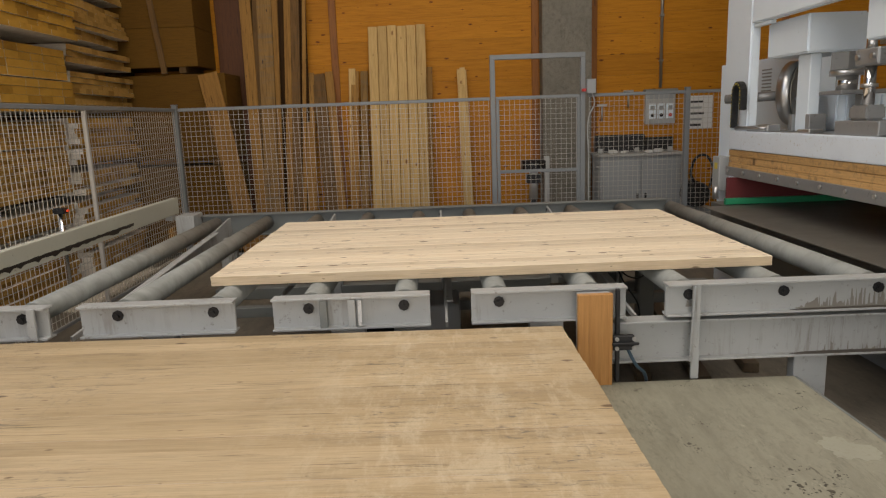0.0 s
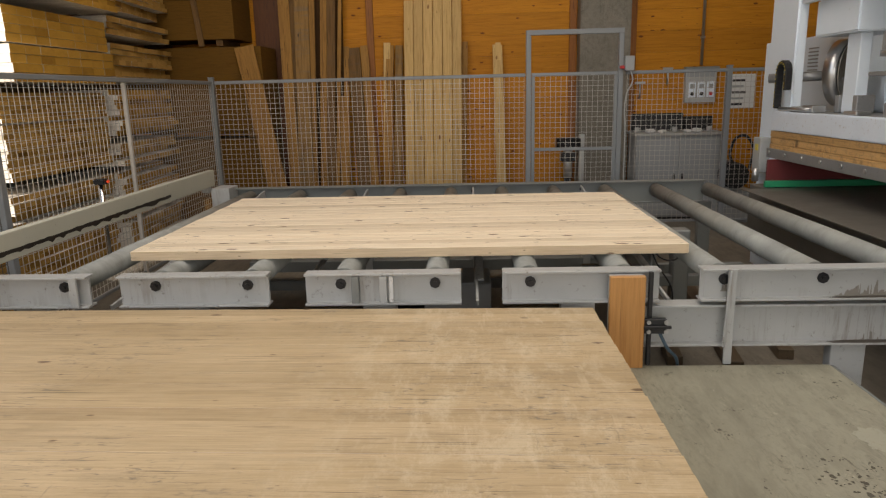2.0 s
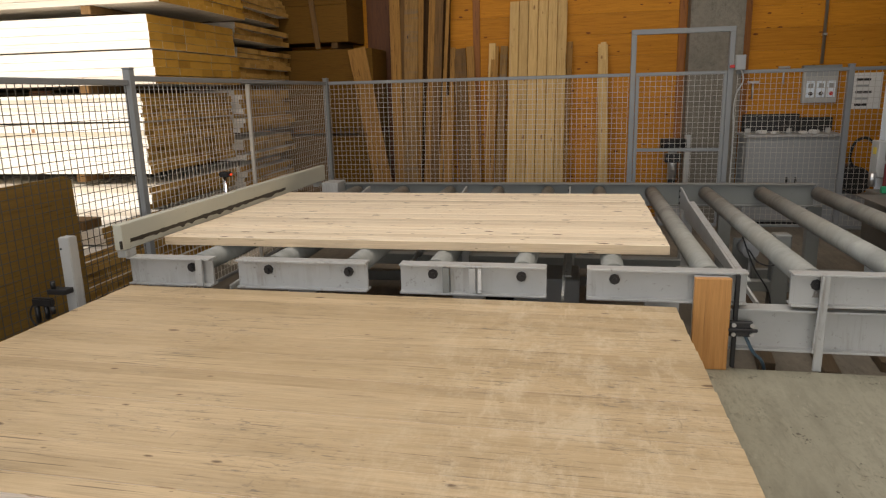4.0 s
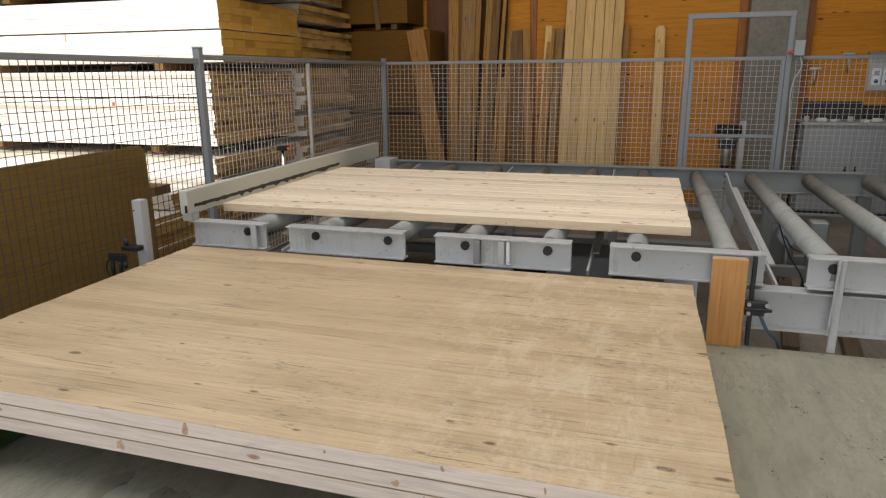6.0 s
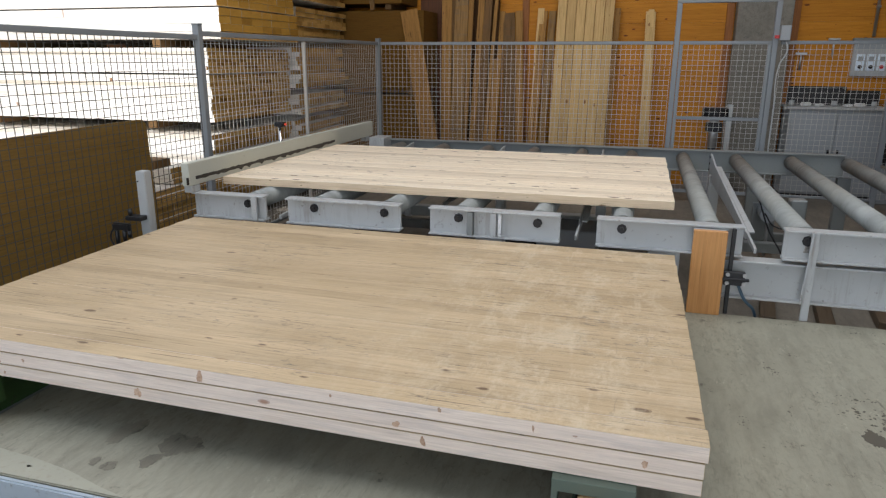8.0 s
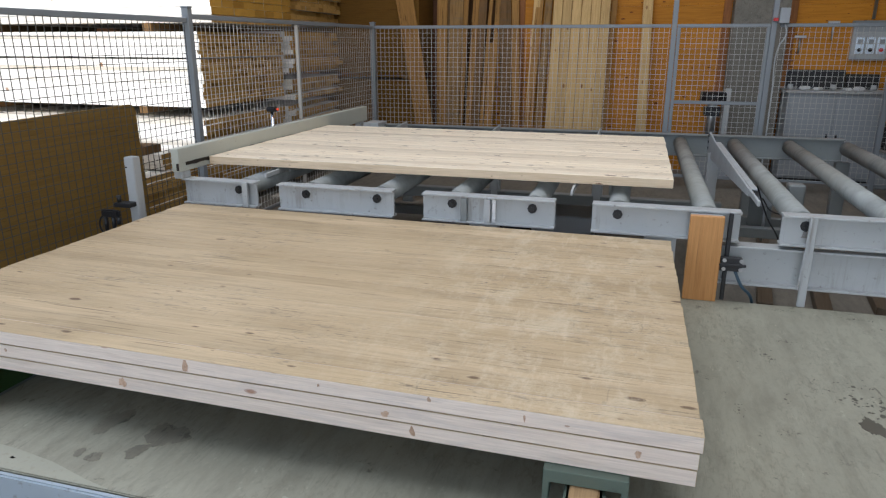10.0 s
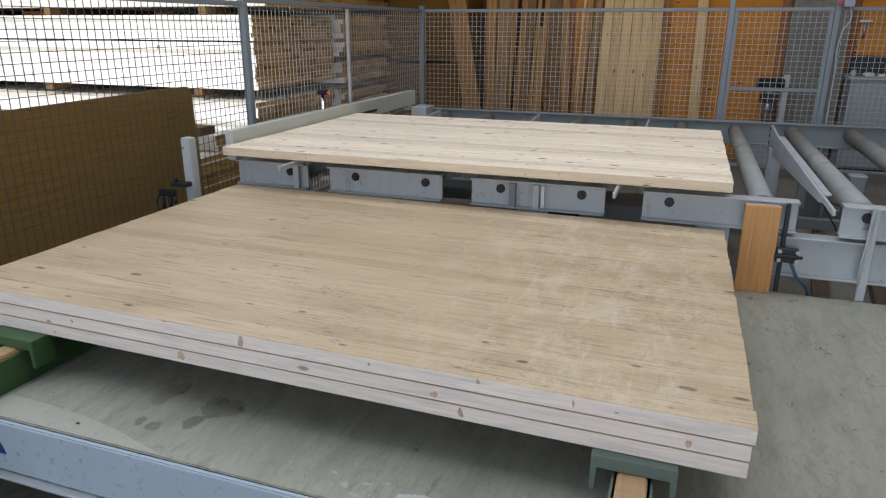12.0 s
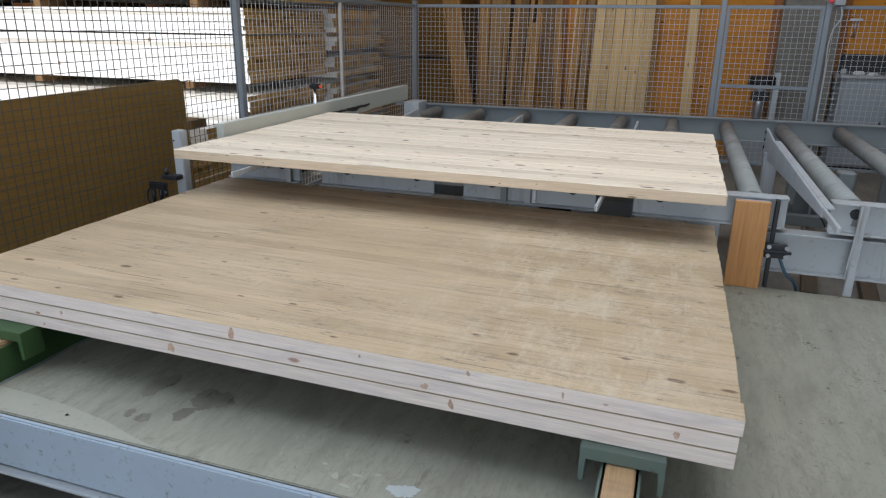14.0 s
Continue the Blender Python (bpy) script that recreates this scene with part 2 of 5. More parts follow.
# Sawn board sides; overexposed daylight is put into this whitened colour.
LUMBER = wood("sun_whitened_lumber", (0.83, 0.79, 0.73), (0.74, 0.68, 0.60), (0.25, 0.13, 0.06), knots=0.4, vary=0.35, rough=0.7)
LUMBER_GOLD = wood("golden_lumber", (0.50, 0.275, 0.048), (0.38, 0.20, 0.032), (0.22, 0.10, 0.04), grain=(4, 3, 5), knots=0, vary=0.38, rough=0.65, streak=0)
LUMBER_END = wood("sawn_ends", (0.50, 0.30, 0.088), (0.33, 0.19, 0.052), (0.2, 0.11, 0.05), grain=(4, 3, 5), knots=0, vary=0.4, rough=0.8, streak=0)
WALL_WOOD = wood("orange_stained_boards", (0.55, 0.225, 0.017), (0.42, 0.155, 0.010), (0.15, 0.045, 0.008), grain=(0.9, 14, 14), knots=0.75, vary=0.12, rough=0.6, streak=0.2, cross=2)
BATTEN = wood("red_brown_batten", (0.31, 0.108, 0.013), (0.22, 0.072, 0.009), (0.06, 0.02, 0.01), grain=(14, 14, 0.9), knots=0, vary=0.1, axis="x")
DARK_STRIP_WOOD = wood("dark_red_brown_strip", (0.115, 0.036, 0.006), (0.08, 0.024, 0.004), (0.06, 0.02, 0.01), grain=(14, 14, 0.9), knots=0, vary=0.1)
# Near-black tone that gives the shade in gaps between planks.
GAP_SHADE = wood("plank_gap_shade", (0.06, 0.028, 0.008), (0.035, 0.016, 0.005), (0.03, 0.02, 0.01), grain=(1.0, 16, 16), axis="z", knots=0.2, vary=0.2, rough=0.8)
PLANK = wood("leaning_plank", (0.37, 0.195, 0.052), (0.20, 0.10, 0.026), (0.15, 0.07, 0.03), grain=(1.1, 18, 18), axis="z", knots=0.5, vary=0.30, rough=0.65, streak=0.6)
PLANK_GREY = wood("greyed_plank", (0.30, 0.175, 0.062), (0.15, 0.085, 0.032), (0.08, 0.05, 0.03), grain=(1.0, 16, 16), axis="z", knots=0.4, vary=0.15, rough=0.75, dirt=(0.15, 0.14, 0.12), dirt_amount=0.7)
PLANK_PALE = wood("pale_leaning_plank", (0.64, 0.43, 0.18), (0.48, 0.30, 0.11), (0.26, 0.13, 0.05), grain=(1.1, 18, 18), axis="z", knots=0.6, vary=0.12, rough=0.6)
PLANK_OLD = wood("weathered_plank", (0.18, 0.102, 0.040), (0.09, 0.05, 0.02), (0.07, 0.04, 0.025), grain=(1.0, 18, 18), axis="z", knots=0.4, vary=0.25, rough=0.8, dirt=(0.12, 0.085, 0.055), dirt_amount=0.5)
SHEET = wood("brown_fibre_sheets", (0.155, 0.076, 0.011), (0.11, 0.05, 0.007), (0.2, 0.1, 0.05), grain=(2, 2, 40), knots=0, vary=0.12, rough=0.8)
BOARD = wood("brown_particle_board", (0.265, 0.16, 0.043), (0.21, 0.122, 0.030), (0.1, 0.05, 0.02), grain=(12, 0.7, 26), knots=0, vary=0.05, rough=0.75)
PLY = wood("varnished_board", (0.58, 0.29, 0.095), (0.47, 0.21, 0.06), (0.2, 0.08, 0.03), grain=(1.1, 22, 22), axis="z", knots=0, vary=0.05, rough=0.35)
FENCE = paint("blue_grey_fence_paint", (0.225, 0.24, 0.25), 0.45, (0.4, 0.4, 0.4), 0.12)
WIRE = paint("galvanised_wire", (0.54, 0.52, 0.48), 0.5, (0.4, 0.4, 0.4), 0.1, 0.3)
# Dark copy of WIRE; the near bay's backlit shade is in the colour.
WIRE_BACKLIT = paint("backlit_dark_wire", (0.09, 0.08, 0.062), 0.55, (0.3, 0.3, 0.3), 0.1, 0.2)
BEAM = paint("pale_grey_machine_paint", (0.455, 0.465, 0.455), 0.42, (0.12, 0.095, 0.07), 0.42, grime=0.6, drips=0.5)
# Darker copy of BEAM: shade on rear parts put into the colour.
BEAM_SHADED = paint("shaded_grey_machine_paint", (0.205, 0.215, 0.205), 0.45, (0.10, 0.085, 0.07), 0.25)
BEAM_GREEN = paint("greenish_grey_stop_paint", (0.50, 0.50, 0.42), 0.5, (0.16, 0.13, 0.09), 0.3)
def roller_steel(name):
    """Dull rolled steel with dusty brown bands and rubbed rings round its length."""
    m, nt, b = mat(name, 0.6)
    b.inputs["Specular IOR Level"].default_value = 0.25
    v = coords(nt, (1, 1, 1), 9.0)
    base = ramp(nt, noise_tex(nt, v, 4.0, 7, 0.65, 0.5), [(0.32, (0.215, 0.22, 0.20)), (0.5, (0.29, 0.295, 0.272)), (0.7, (0.365, 0.37, 0.342))])
    dust = ramp(nt, noise_tex(nt, coords(nt, (0.7, 0.55, 0.7), 5.0), 2.2, 4, 0.6, 0.8), [(0.46, (0, 0, 0)), (0.62, (1, 1, 1))])
    col = mix(nt, maths(nt, "MULTIPLY", dust, 0.45), base, (0.29, 0.278, 0.235))
    rings = ramp(nt, noise_tex(nt, coords(nt, (1.5, 2.6, 1.5), 3.0), 2.4, 6, 0.7, 0.9), [(0.52, (0, 0, 0)), (0.66, (1, 1, 1))])
    col = mix(nt, maths(nt, "MULTIPLY", rings, 0.25), col, (0.19, 0.18, 0.155))
    nt.links.new(col, b.inputs["Base Color"])
    nt.links.new(maths(nt, "ADD", maths(nt, "MULTIPLY", rings, 0.2), 0.56), b.inputs["Roughness"])
    bumped(nt, b, noise_tex(nt, v, 60, 3), 0.08, 0.001)
    return m


ROLL = roller_steel("worn_steel_roller")
CHIPPED = paint("flaked_paint", (0.66, 0.66, 0.65), 0.5, (0.12, 0.11, 0.10), 0.8, scale=5.0)
SMEAR = paint("oil_drips", (0.25, 0.23, 0.20), 0.45, (0.13, 0.11, 0.09), 0.6, 0, 9.0)
STAIN = paint("dried_oil", (0.085, 0.07, 0.055), 0.5, (0.16, 0.14, 0.12), 0.4, 0, 6.0)
GREASE = plain("black_grease", (0.018, 0.014, 0.010), 0.45)
BLACK = plain("black_rubber", (0.012, 0.012, 0.013), 0.5)
BOLT = paint("blackened_bolt", (0.03, 0.03, 0.032), 0.4, (0.12, 0.1, 0.08), 0.2, 0.6)
CHROME = plain("chrome", (0.75, 0.75, 0.76), 0.15, 1.0)
STEEL = paint("bare_steel", (0.52, 0.52, 0.52), 0.32, (0.2, 0.19, 0.17), 0.2, 0.9)
WHITE = paint("white_machine_paint", (0.80, 0.89, 0.97), 0.4, (0.30, 0.26, 0.21), 0.16, grime=0.2)
WHITE_WORN = paint("scuffed_white_machine_paint", (0.79, 0.86, 0.94), 0.45, (0.42, 0.36, 0.29), 0.5, scale=4.0, grime=0.4)
OILY = paint("oily_dark_steel", (0.33, 0.335, 0.335), 0.35, (0.12, 0.11, 0.10), 0.45, 0.35, grime=0.6)
POLISHED = paint("polished_worn_steel", (0.62, 0.62, 0.62), 0.30, (0.3, 0.28, 0.25), 0.2, 0.95)
RED = paint("dark_red_paint", (0.14, 0.02, 0.022), 0.5, (0.1, 0.05, 0.04), 0.15)
GREEN = paint("bright_green_paint", (0.012, 0.28, 0.13), 0.4, (0.05, 0.06, 0.05), 0.15)
DARK_GREEN = paint("dark_green_steel", (0.05, 0.105, 0.03), 0.5, (0.06, 0.05, 0.035), 0.5, grime=0.6)
TIMBER = wood("tan_timber", (0.46, 0.30, 0.15), (0.33, 0.20, 0.09), (0.1, 0.06, 0.03), grain=(1.0, 20, 20), axis="y", knots=0.4, vary=0.15, dirt=(0.12, 0.09, 0.06), dirt_amount=0.5)
DARK_TIMBER = wood("dark_timber", (0.13, 0.095, 0.06), (0.09, 0.062, 0.038), (0.04, 0.03, 0.02), grain=(1.0, 20, 20), axis="y", knots=0, vary=0.15)
GREEN_GREY = paint("faded_green_steel", (0.12, 0.155, 0.12), 0.5, (0.06, 0.05, 0.04), 0.5, grime=0.6)
BLUE = paint("pale_blue_skirt_paint", (0.42, 0.475, 0.52), 0.42, (0.20, 0.18, 0.16), 0.62, grime=0.5)
DARKBED = paint("dark_steel_bed", (0.17, 0.16, 0.14), 0.4, (0.2, 0.18, 0.16), 0.3, 0.4)
BOX_GREY = paint("grey_cabinet_paint", (0.33, 0.345, 0.35), 0.45, (0.15, 0.15, 0.14), 0.15)
BADGE = plain("dark_blue_badge", (0.02, 0.055, 0.18), 0.4)
PAPER = plain("white_paper", (0.72, 0.72, 0.70), 0.7)
RED_PLASTIC = plain("red_plastic", (0.55, 0.03, 0.03), 0.35)
RED_LAMP = plain("red_indicator", (0.9, 0.10, 0.03), 0.4, 0, 0.25)
HOSE = plain("blue_grey_hose", (0.045, 0.085, 0.12), 0.4)
FLOOR = concrete("hall_concrete", (0.245, 0.215, 0.17), (0.16, 0.14, 0.11), (0.12, 0.105, 0.085))
SLAB = concrete("worn_platform_paint", (0.372, 0.354, 0.268), (0.278, 0.262, 0.196), (0.09, 0.078, 0.055), 1.0, 0.62, 0.63)
PILLAR = concrete("grey_pillar_concrete", (0.26, 0.235, 0.19), (0.165, 0.15, 0.12), (0.12, 0.11, 0.1), 1.6)
PLASTER = concrete("hall_plaster", (0.34, 0.32, 0.28), (0.28, 0.26, 0.23), (0.2, 0.19, 0.17), 0.6)


# ---- building blocks ----
def add_box(bm, x0, x1, y0, y1, z0, z1, slot=0):
    v = [bm.verts.new((x, y, z)) for z in (z0, z1) for y in (y0, y1) for x in (x0, x1)]
    for ids in ((0, 2, 3, 1), (4, 5, 7, 6), (0, 1, 5, 4), (2, 6, 7, 3), (0, 4, 6, 2), (1, 3, 7, 5)):
        f = bm.faces.new([v[i] for i in ids])
        f.material_index = slot
    return v


def add_rod(bm, a, b, r, seg=12, r2=None, caps=True):
    """A rod from a to b."""
    a, b = Vector(a), Vector(b)
    q = (b - a).to_track_quat("Z", "Y")
    r2 = r if r2 is None else r2
    rings = []
    for c, rad in ((a, r), (b, r2)):
        rings.append([bm.verts.new(c + q @ Vector((rad * math.cos(2 * math.pi * i / seg), rad * math.sin(2 * math.pi * i / seg), 0))) for i in range(seg)])
    for i in range(seg):
        f = bm.faces.new((rings[0][i], rings[0][(i + 1) % seg], rings[1][(i + 1) % seg], rings[1][i]))
        f.smooth = seg > 6
    if caps:
        bm.faces.new(rings[0][::-1])
        bm.faces.new(rings[1])


def add_prism(bm, outline, axis, a, b):
    """An outline of (u, v) drawn out along an axis; u, v are the other two axes in order."""
    def at(u, v, w):
        return {"x": (w, u, v), "y": (u, w, v), "z": (u, v, w)}[axis]
    lo = [bm.verts.new(at(u, v, a)) for u, v in outline]
    hi = [bm.verts.new(at(u, v, b)) for u, v in outline]
    n = len(outline)
    for i in range(n):
        bm.faces.new((lo[i], lo[(i + 1) % n], hi[(i + 1) % n], hi[i]))
    bm.faces.new(lo[::-1])
    bm.faces.new(hi)


def finish(bm, bevel=0.0, seg=1):
    bmesh.ops.recalc_face_normals(bm, faces=bm.faces)
    if bevel:
        edges = [e for e in bm.edges if len(e.link_faces) == 2 and e.calc_face_angle(0) > 0.6]
        bmesh.ops.bevel(bm, geom=edges, offset=bevel, segments=seg, affect="EDGES", clamp_overlap=True)
    return bm


def mesh_of(name, bm, *materials):
    me = bpy.data.meshes.new(name)
    bm.to_mesh(me)
    bm.free()
    for m in materials:
        me.materials.append(m)
    return me


def part(name, bm, material, parent, label="", at=None):
    ms = material if isinstance(material, tuple) else (material,)
    ob = new(name, bm if isinstance(bm, bpy.types.Mesh) else mesh_of(name, bm, *ms))
    ob.parent = parent
    if at is not None:
        ob.matrix_basis = at
    return tagged(ob, label) if label else ob


def thing(name, label, category, group="", at=None):
    ob = new(name)
    ob.empty_display_size = 0.1
    if at is not None:
        ob.matrix_basis = at
    return tagged(ob, label, category, group)


def solid(name, bm, material, label="", category="", group="", kind="", at=None):
    ms = material if isinstance(material, tuple) else (material,)
    ob = new(name, mesh_of(name, bm, *ms))
    if at is not None:
        ob.matrix_basis = at
    return tagged(ob, label, category, group, kind)


def box(x0, x1, y0, y1, z0, z1, bevel=0.0, seg=1):
    bm = bmesh.new()
    add_box(bm, x0, x1, y0, y1, z0, z1)
    return finish(bm, bevel, seg)


def rod(a, b, r, seg=12, r2=None):
    bm = bmesh.new()
    add_rod(bm, a, b, r, seg, r2)
    return finish(bm)


def hose(name, points, r, material, parent, label=""):
    cu = bpy.data.curves.new(name, "CURVE")
    cu.dimensions, cu.bevel_depth, cu.bevel_resolution = "3D", r, 2
    sp = cu.splines.new("BEZIER")
    sp.bezier_points.add(len(points) - 1)
    for p, c in zip(sp.bezier_points, points):
        p.co, p.handle_left_type, p.handle_right_type = c, "AUTO", "AUTO"
    tmp = new("tmp", cu)
    me = bpy.data.meshes.new_from_object(tmp)
    bpy.data.objects.remove(tmp)
    me.name = name
    me.materials.clear()
    me.materials.append(material)
    return part(name, me, material, parent, label)


def profile_i(x0, x1, y, z0, z1, depth=0.10, web=0.008, flange=0.012):
    """A rolled beam along x whose web faces the front, with flanges above and below."""
    o = [(y, z0), (y + depth, z0), (y + depth, z0 + flange), (y + depth / 2 + web, z0 + flange), (y + depth / 2 + web, z1 - flange), (y + depth, z1 - flange),
         (y + depth, z1), (y, z1), (y, z1 - flange), (y + depth / 2 - web, z1 - flange), (y + depth / 2 - web, z0 + flange), (y, z0 + flange)]
    bm = bmesh.new()
    add_prism(bm, o, "x", x0, x1)
    return finish(bm, 0.002)


# ---- the hall ----
solid("floor", box(-30, 14, -12, 9.9, -0.3, 0.0), FLOOR, "worn grey concrete hall floor", "floor", kind="structure")
WALL_Y = 9.72


def plank_wall():
    """The wooden end wall: wide stained boards in bays, with dark battens between."""
    base = box(-16, 9, WALL_Y + 0.03, WALL_Y + 0.25, 0, 7.2)
    wall = solid("wall_north", base, BATTEN, "orange-stained timber board end wall", "wall", kind="structure")
    bays = [-7.0, -4.6, -1.66, 1.12, 1.93, 4.6, 7.0]
    for a, b in zip(bays, bays[1:]):
        me = mesh_of("wall_board", box(0.03, b - a - 0.03, -0.02, 0.028, 0.0008, 0.2792, 0.0012), WALL_WOOD)
        for k in range(18):
            part("wall_board", me, WALL_WOOD, wall, at=pose(a, WALL_Y + 0.002 * math.sin(k * 5 + a), k * 0.28))
    # Wide dark red-brown strip over the boards, left of the tall planks.
    part("post", box(-3.26, -2.90, WALL_Y - 0.05, WALL_Y + 0.03, 0, 5.2, 0.006), DARK_STRIP_WOOD, wall, "wide dark red-brown strip on the wall")
    for x in bays[1:-1]:
        part("batten", box(x - 0.05, x + 0.05, WALL_Y - 0.045, WALL_Y + 0.03, 0, 5.2, 0.005), BATTEN, wall, "red-brown upright batten")


plank_wall()
solid("pillar", box(1.18, 1.85, 9.42, WALL_Y + 0.02, 0, 6.6, 0.012, 2), PILLAR, "grey weathered concrete pillar against the wall", "pillar", kind="structure")
solid("wall_east", box(9.0, 9.25, -10, 10, 0, 7.2), PLASTER, "plain pale hall wall", "wall", kind="structure")


def south_wall():
    bm = bmesh.new()
    for a in ((-3.85, -3.4, 0, 7.2), (4.4, 9.0, 0, 7.2), (-3.4, 4.4, 5.3, 7.2)):
        add_box(bm, a[0], a[1], -9.25, -9.0, a[2], a[3])
    solid("wall_south", finish(bm), PLASTER, "plain pale hall wall with a wide open gateway", "wall", kind="structure")


def roof():
    bm = bmesh.new()
    for a in ((-3.85, 9.25, -9.25, -0.9), (-16, -3.9, 5.2, 10), (-3.9, 9.25, 5.9, 10), (-3.95, -3.9, -0.9, 5.2), (3.1, 9.25, -0.9, 5.9)):
        add_box(bm, a[0], a[1], a[2], a[3], 7.0, 7.2)
    solid("ceiling", finish(bm), PLASTER, "unseen plain pale ceiling with a covered opening", "ceiling", kind="structure")


south_wall()
roof()
# Unseen board added to stop a sliver of sun in the corner.
solid("eave_board", box(-16, -3.9, 5.0, 5.18, 3.9, 6.99, 0.01), PLASTER, "unseen plain board added to keep sun off the corner", "eave", kind="structure")
# Opaque unseen panel added to keep sun out of the roof opening.
solid("roof_light", box(-3.899, 3.099, -0.899, 5.899, 7.02, 7.08), PLASTER, "unseen opaque panel closing the roof opening", "roof light", kind="structure")
solid("wall_west", box(-16.2, -16.0, 5.2, 10, 0, 7.2), PLASTER, "plain pale end wall of the timber store", "wall", kind="structure")
# Unseen wall placed to keep the yard's sun out of the hall.
solid("yard_wall", box(-3.85, -3.7, -9.0, -1.5, 0, 6.99), PLASTER, "unseen plain wall bounding the sunlit yard", "wall", kind="structure")

# ---- the lift platform ----
def platform():
    top = thing("lift_platform", "worn grey platform with a pale blue steel skirt", "lift platform")
    part("deck", box(-2.39, 1.545, 0.905, 3.30, 0.305, 0.345, 0.004, 2), SLAB, top, "scuffed grey-green deck plate")
    part("skirt", box(-2.42, 1.545, 0.878, 0.902, 0.125, 0.343, 0.006, 2), BLUE, top, "pale blue steel skirt")
    part("lip", box(-2.42, 1.545, 0.85, 0.901, 0.108, 0.122, 0.003), BEAM, top, "bare bottom lip")
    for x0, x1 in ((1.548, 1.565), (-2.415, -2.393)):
        part("side_plate", box(x0, x1, 0.905, 3.30, 0.10, 0.342, 0.003), BEAM_SHADED, top)
    part("base", box(-2.2, 1.4, 1.1, 3.1, 0.0, 0.301), BEAM_SHADED, top, "dark base frame")
    bm = bmesh.new()
    add_prism(bm, [(-2.355, 0.205), (-2.245, 0.205), (-2.262, 0.252), (-2.355, 0.252)], "y", 0.8755, 0.8775)
    badge = part("badge", finish(bm), BADGE, top, "dark blue badge with a pale bar")
    part("bar", box(-2.34, -2.275, 0.8745, 0.8753, 0.22, 0.238), PAPER, badge)


platform()


def deck_mark(name, outline, material, label):
    bm = bmesh.new()
    add_prism(bm, outline, "z", 0.3454, 0.3462)
    solid(name, finish(bm), material, label, "mark", "marks on the platform deck")


def blot(cx, cy, rx, ry, seed):
    """An uneven outline, rough at two scales."""
    rnd = random.Random(seed)
    ph = [rnd.uniform(0, 6.28) for _ in range(6)]
    pts = []
    for i in range(64):
        a = 2 * math.pi * i / 64
        r = 0.8 + 0.13 * math.sin(2 * a + ph[0]) + 0.09 * math.sin(3 * a + ph[1]) + 0.06 * math.sin(5 * a + ph[2]) + 0.05 * math.sin(11 * a + ph[3]) + 0.04 * math.sin(17 * a + ph[4]) + rnd.uniform(-0.05, 0.05)
        pts.append((cx + rx * max(0.12, r) * math.cos(a), cy + ry * max(0.12, r) * math.sin(a)))
    return pts


PALE_PAINT = paint("pale_worn_paint", (0.40, 0.385, 0.30), 0.55, (0.29, 0.27, 0.20), 0.9, scale=5.0, grime=0.5)
SPILL = paint("white_spill", (0.43, 0.45, 0.42), 0.5, (0.34, 0.35, 0.32), 0.5)
DAMP = concrete("damp_patch", (0.27, 0.25, 0.19), (0.21, 0.192, 0.145), (0.08, 0.07, 0.05), 1.5, 0.5)
OIL = plain("oil_mark", (0.095, 0.083, 0.06), 0.55)
def oil_specks(x, y, a, b, seed):
    """A scatter of small dark specks round one dark middle."""
    rnd = random.Random(seed)
    bm = bmesh.new()
    for n in range(6 if max(a, b) < 0.03 else 20):
        r = (0.34 if n == 0 else rnd.uniform(0.06, 0.17)) * min(a, b)
        cx, cy = (x, y) if n == 0 else (x + rnd.gauss(0, 0.75) * a, y + rnd.gauss(0, 0.75) * b)
        if n and math.hypot(cx - x, cy - y) < r + 0.5 * min(a, b):
            continue
        z = 0.3454 + 0.00002 * n
        add_prism(bm, blot(cx, cy, r, r * rnd.uniform(0.7, 1.5), seed * 31 + n)[::3], "z", z, z + 0.0006)
    solid("oil_mark", finish(bm), OIL, "small dark oil specks on the deck", "mark", "marks on the platform deck")


deck_mark("worn_strip", [(-2.385, 0.91), (-1.50, 0.91), (-1.62, 0.935), (-1.80, 0.985), (-1.98, 1.015), (-2.2, 1.035), (-2.385, 1.04)], PALE_PAINT, "pale worn paint strip at the deck's edge")
deck_mark("paint_spill", blot(-0.635, 0.99, 0.055, 0.04, 1), SPILL, "dried white paint spill on the deck")
for k, (x, y, a, b) in enumerate(((-0.80, 1.01, 0.022, 0.012), (-0.87, 0.985, 0.016, 0.02), (-0.74, 1.035, 0.014, 0.009), (-0.93, 1.03, 0.012, 0.01), (-0.82, 0.95, 0.024, 0.01))):
    deck_mark("worn_patch", blot(x, y, a, b, 60 + k), PALE_PAINT, "pale bare patch in the deck paint")
deck_mark("worn_patch", blot(1.36, 2.50, 0.12, 0.13, 9), PALE_PAINT, "pale bare patch in the deck paint")
deck_mark("bolt_hole", blot(-1.962, 0.968, 0.011, 0.008, 7), OIL, "small dark bolt hole in the deck")
for k, (x, y, a, b) in enumerate(((-1.79, 1.27, 0.055, 0.11), (-1.69, 1.05, 0.03, 0.04), (-1.53, 1.24, 0.09, 0.10), (-1.76, 1.06, 0.025, 0.03), (-1.57, 1.12, 0.045, 0.05))):
    deck_mark("damp_patch", blot(x, y, a, b, 2 + k), DAMP, "dark damp patch on the deck")
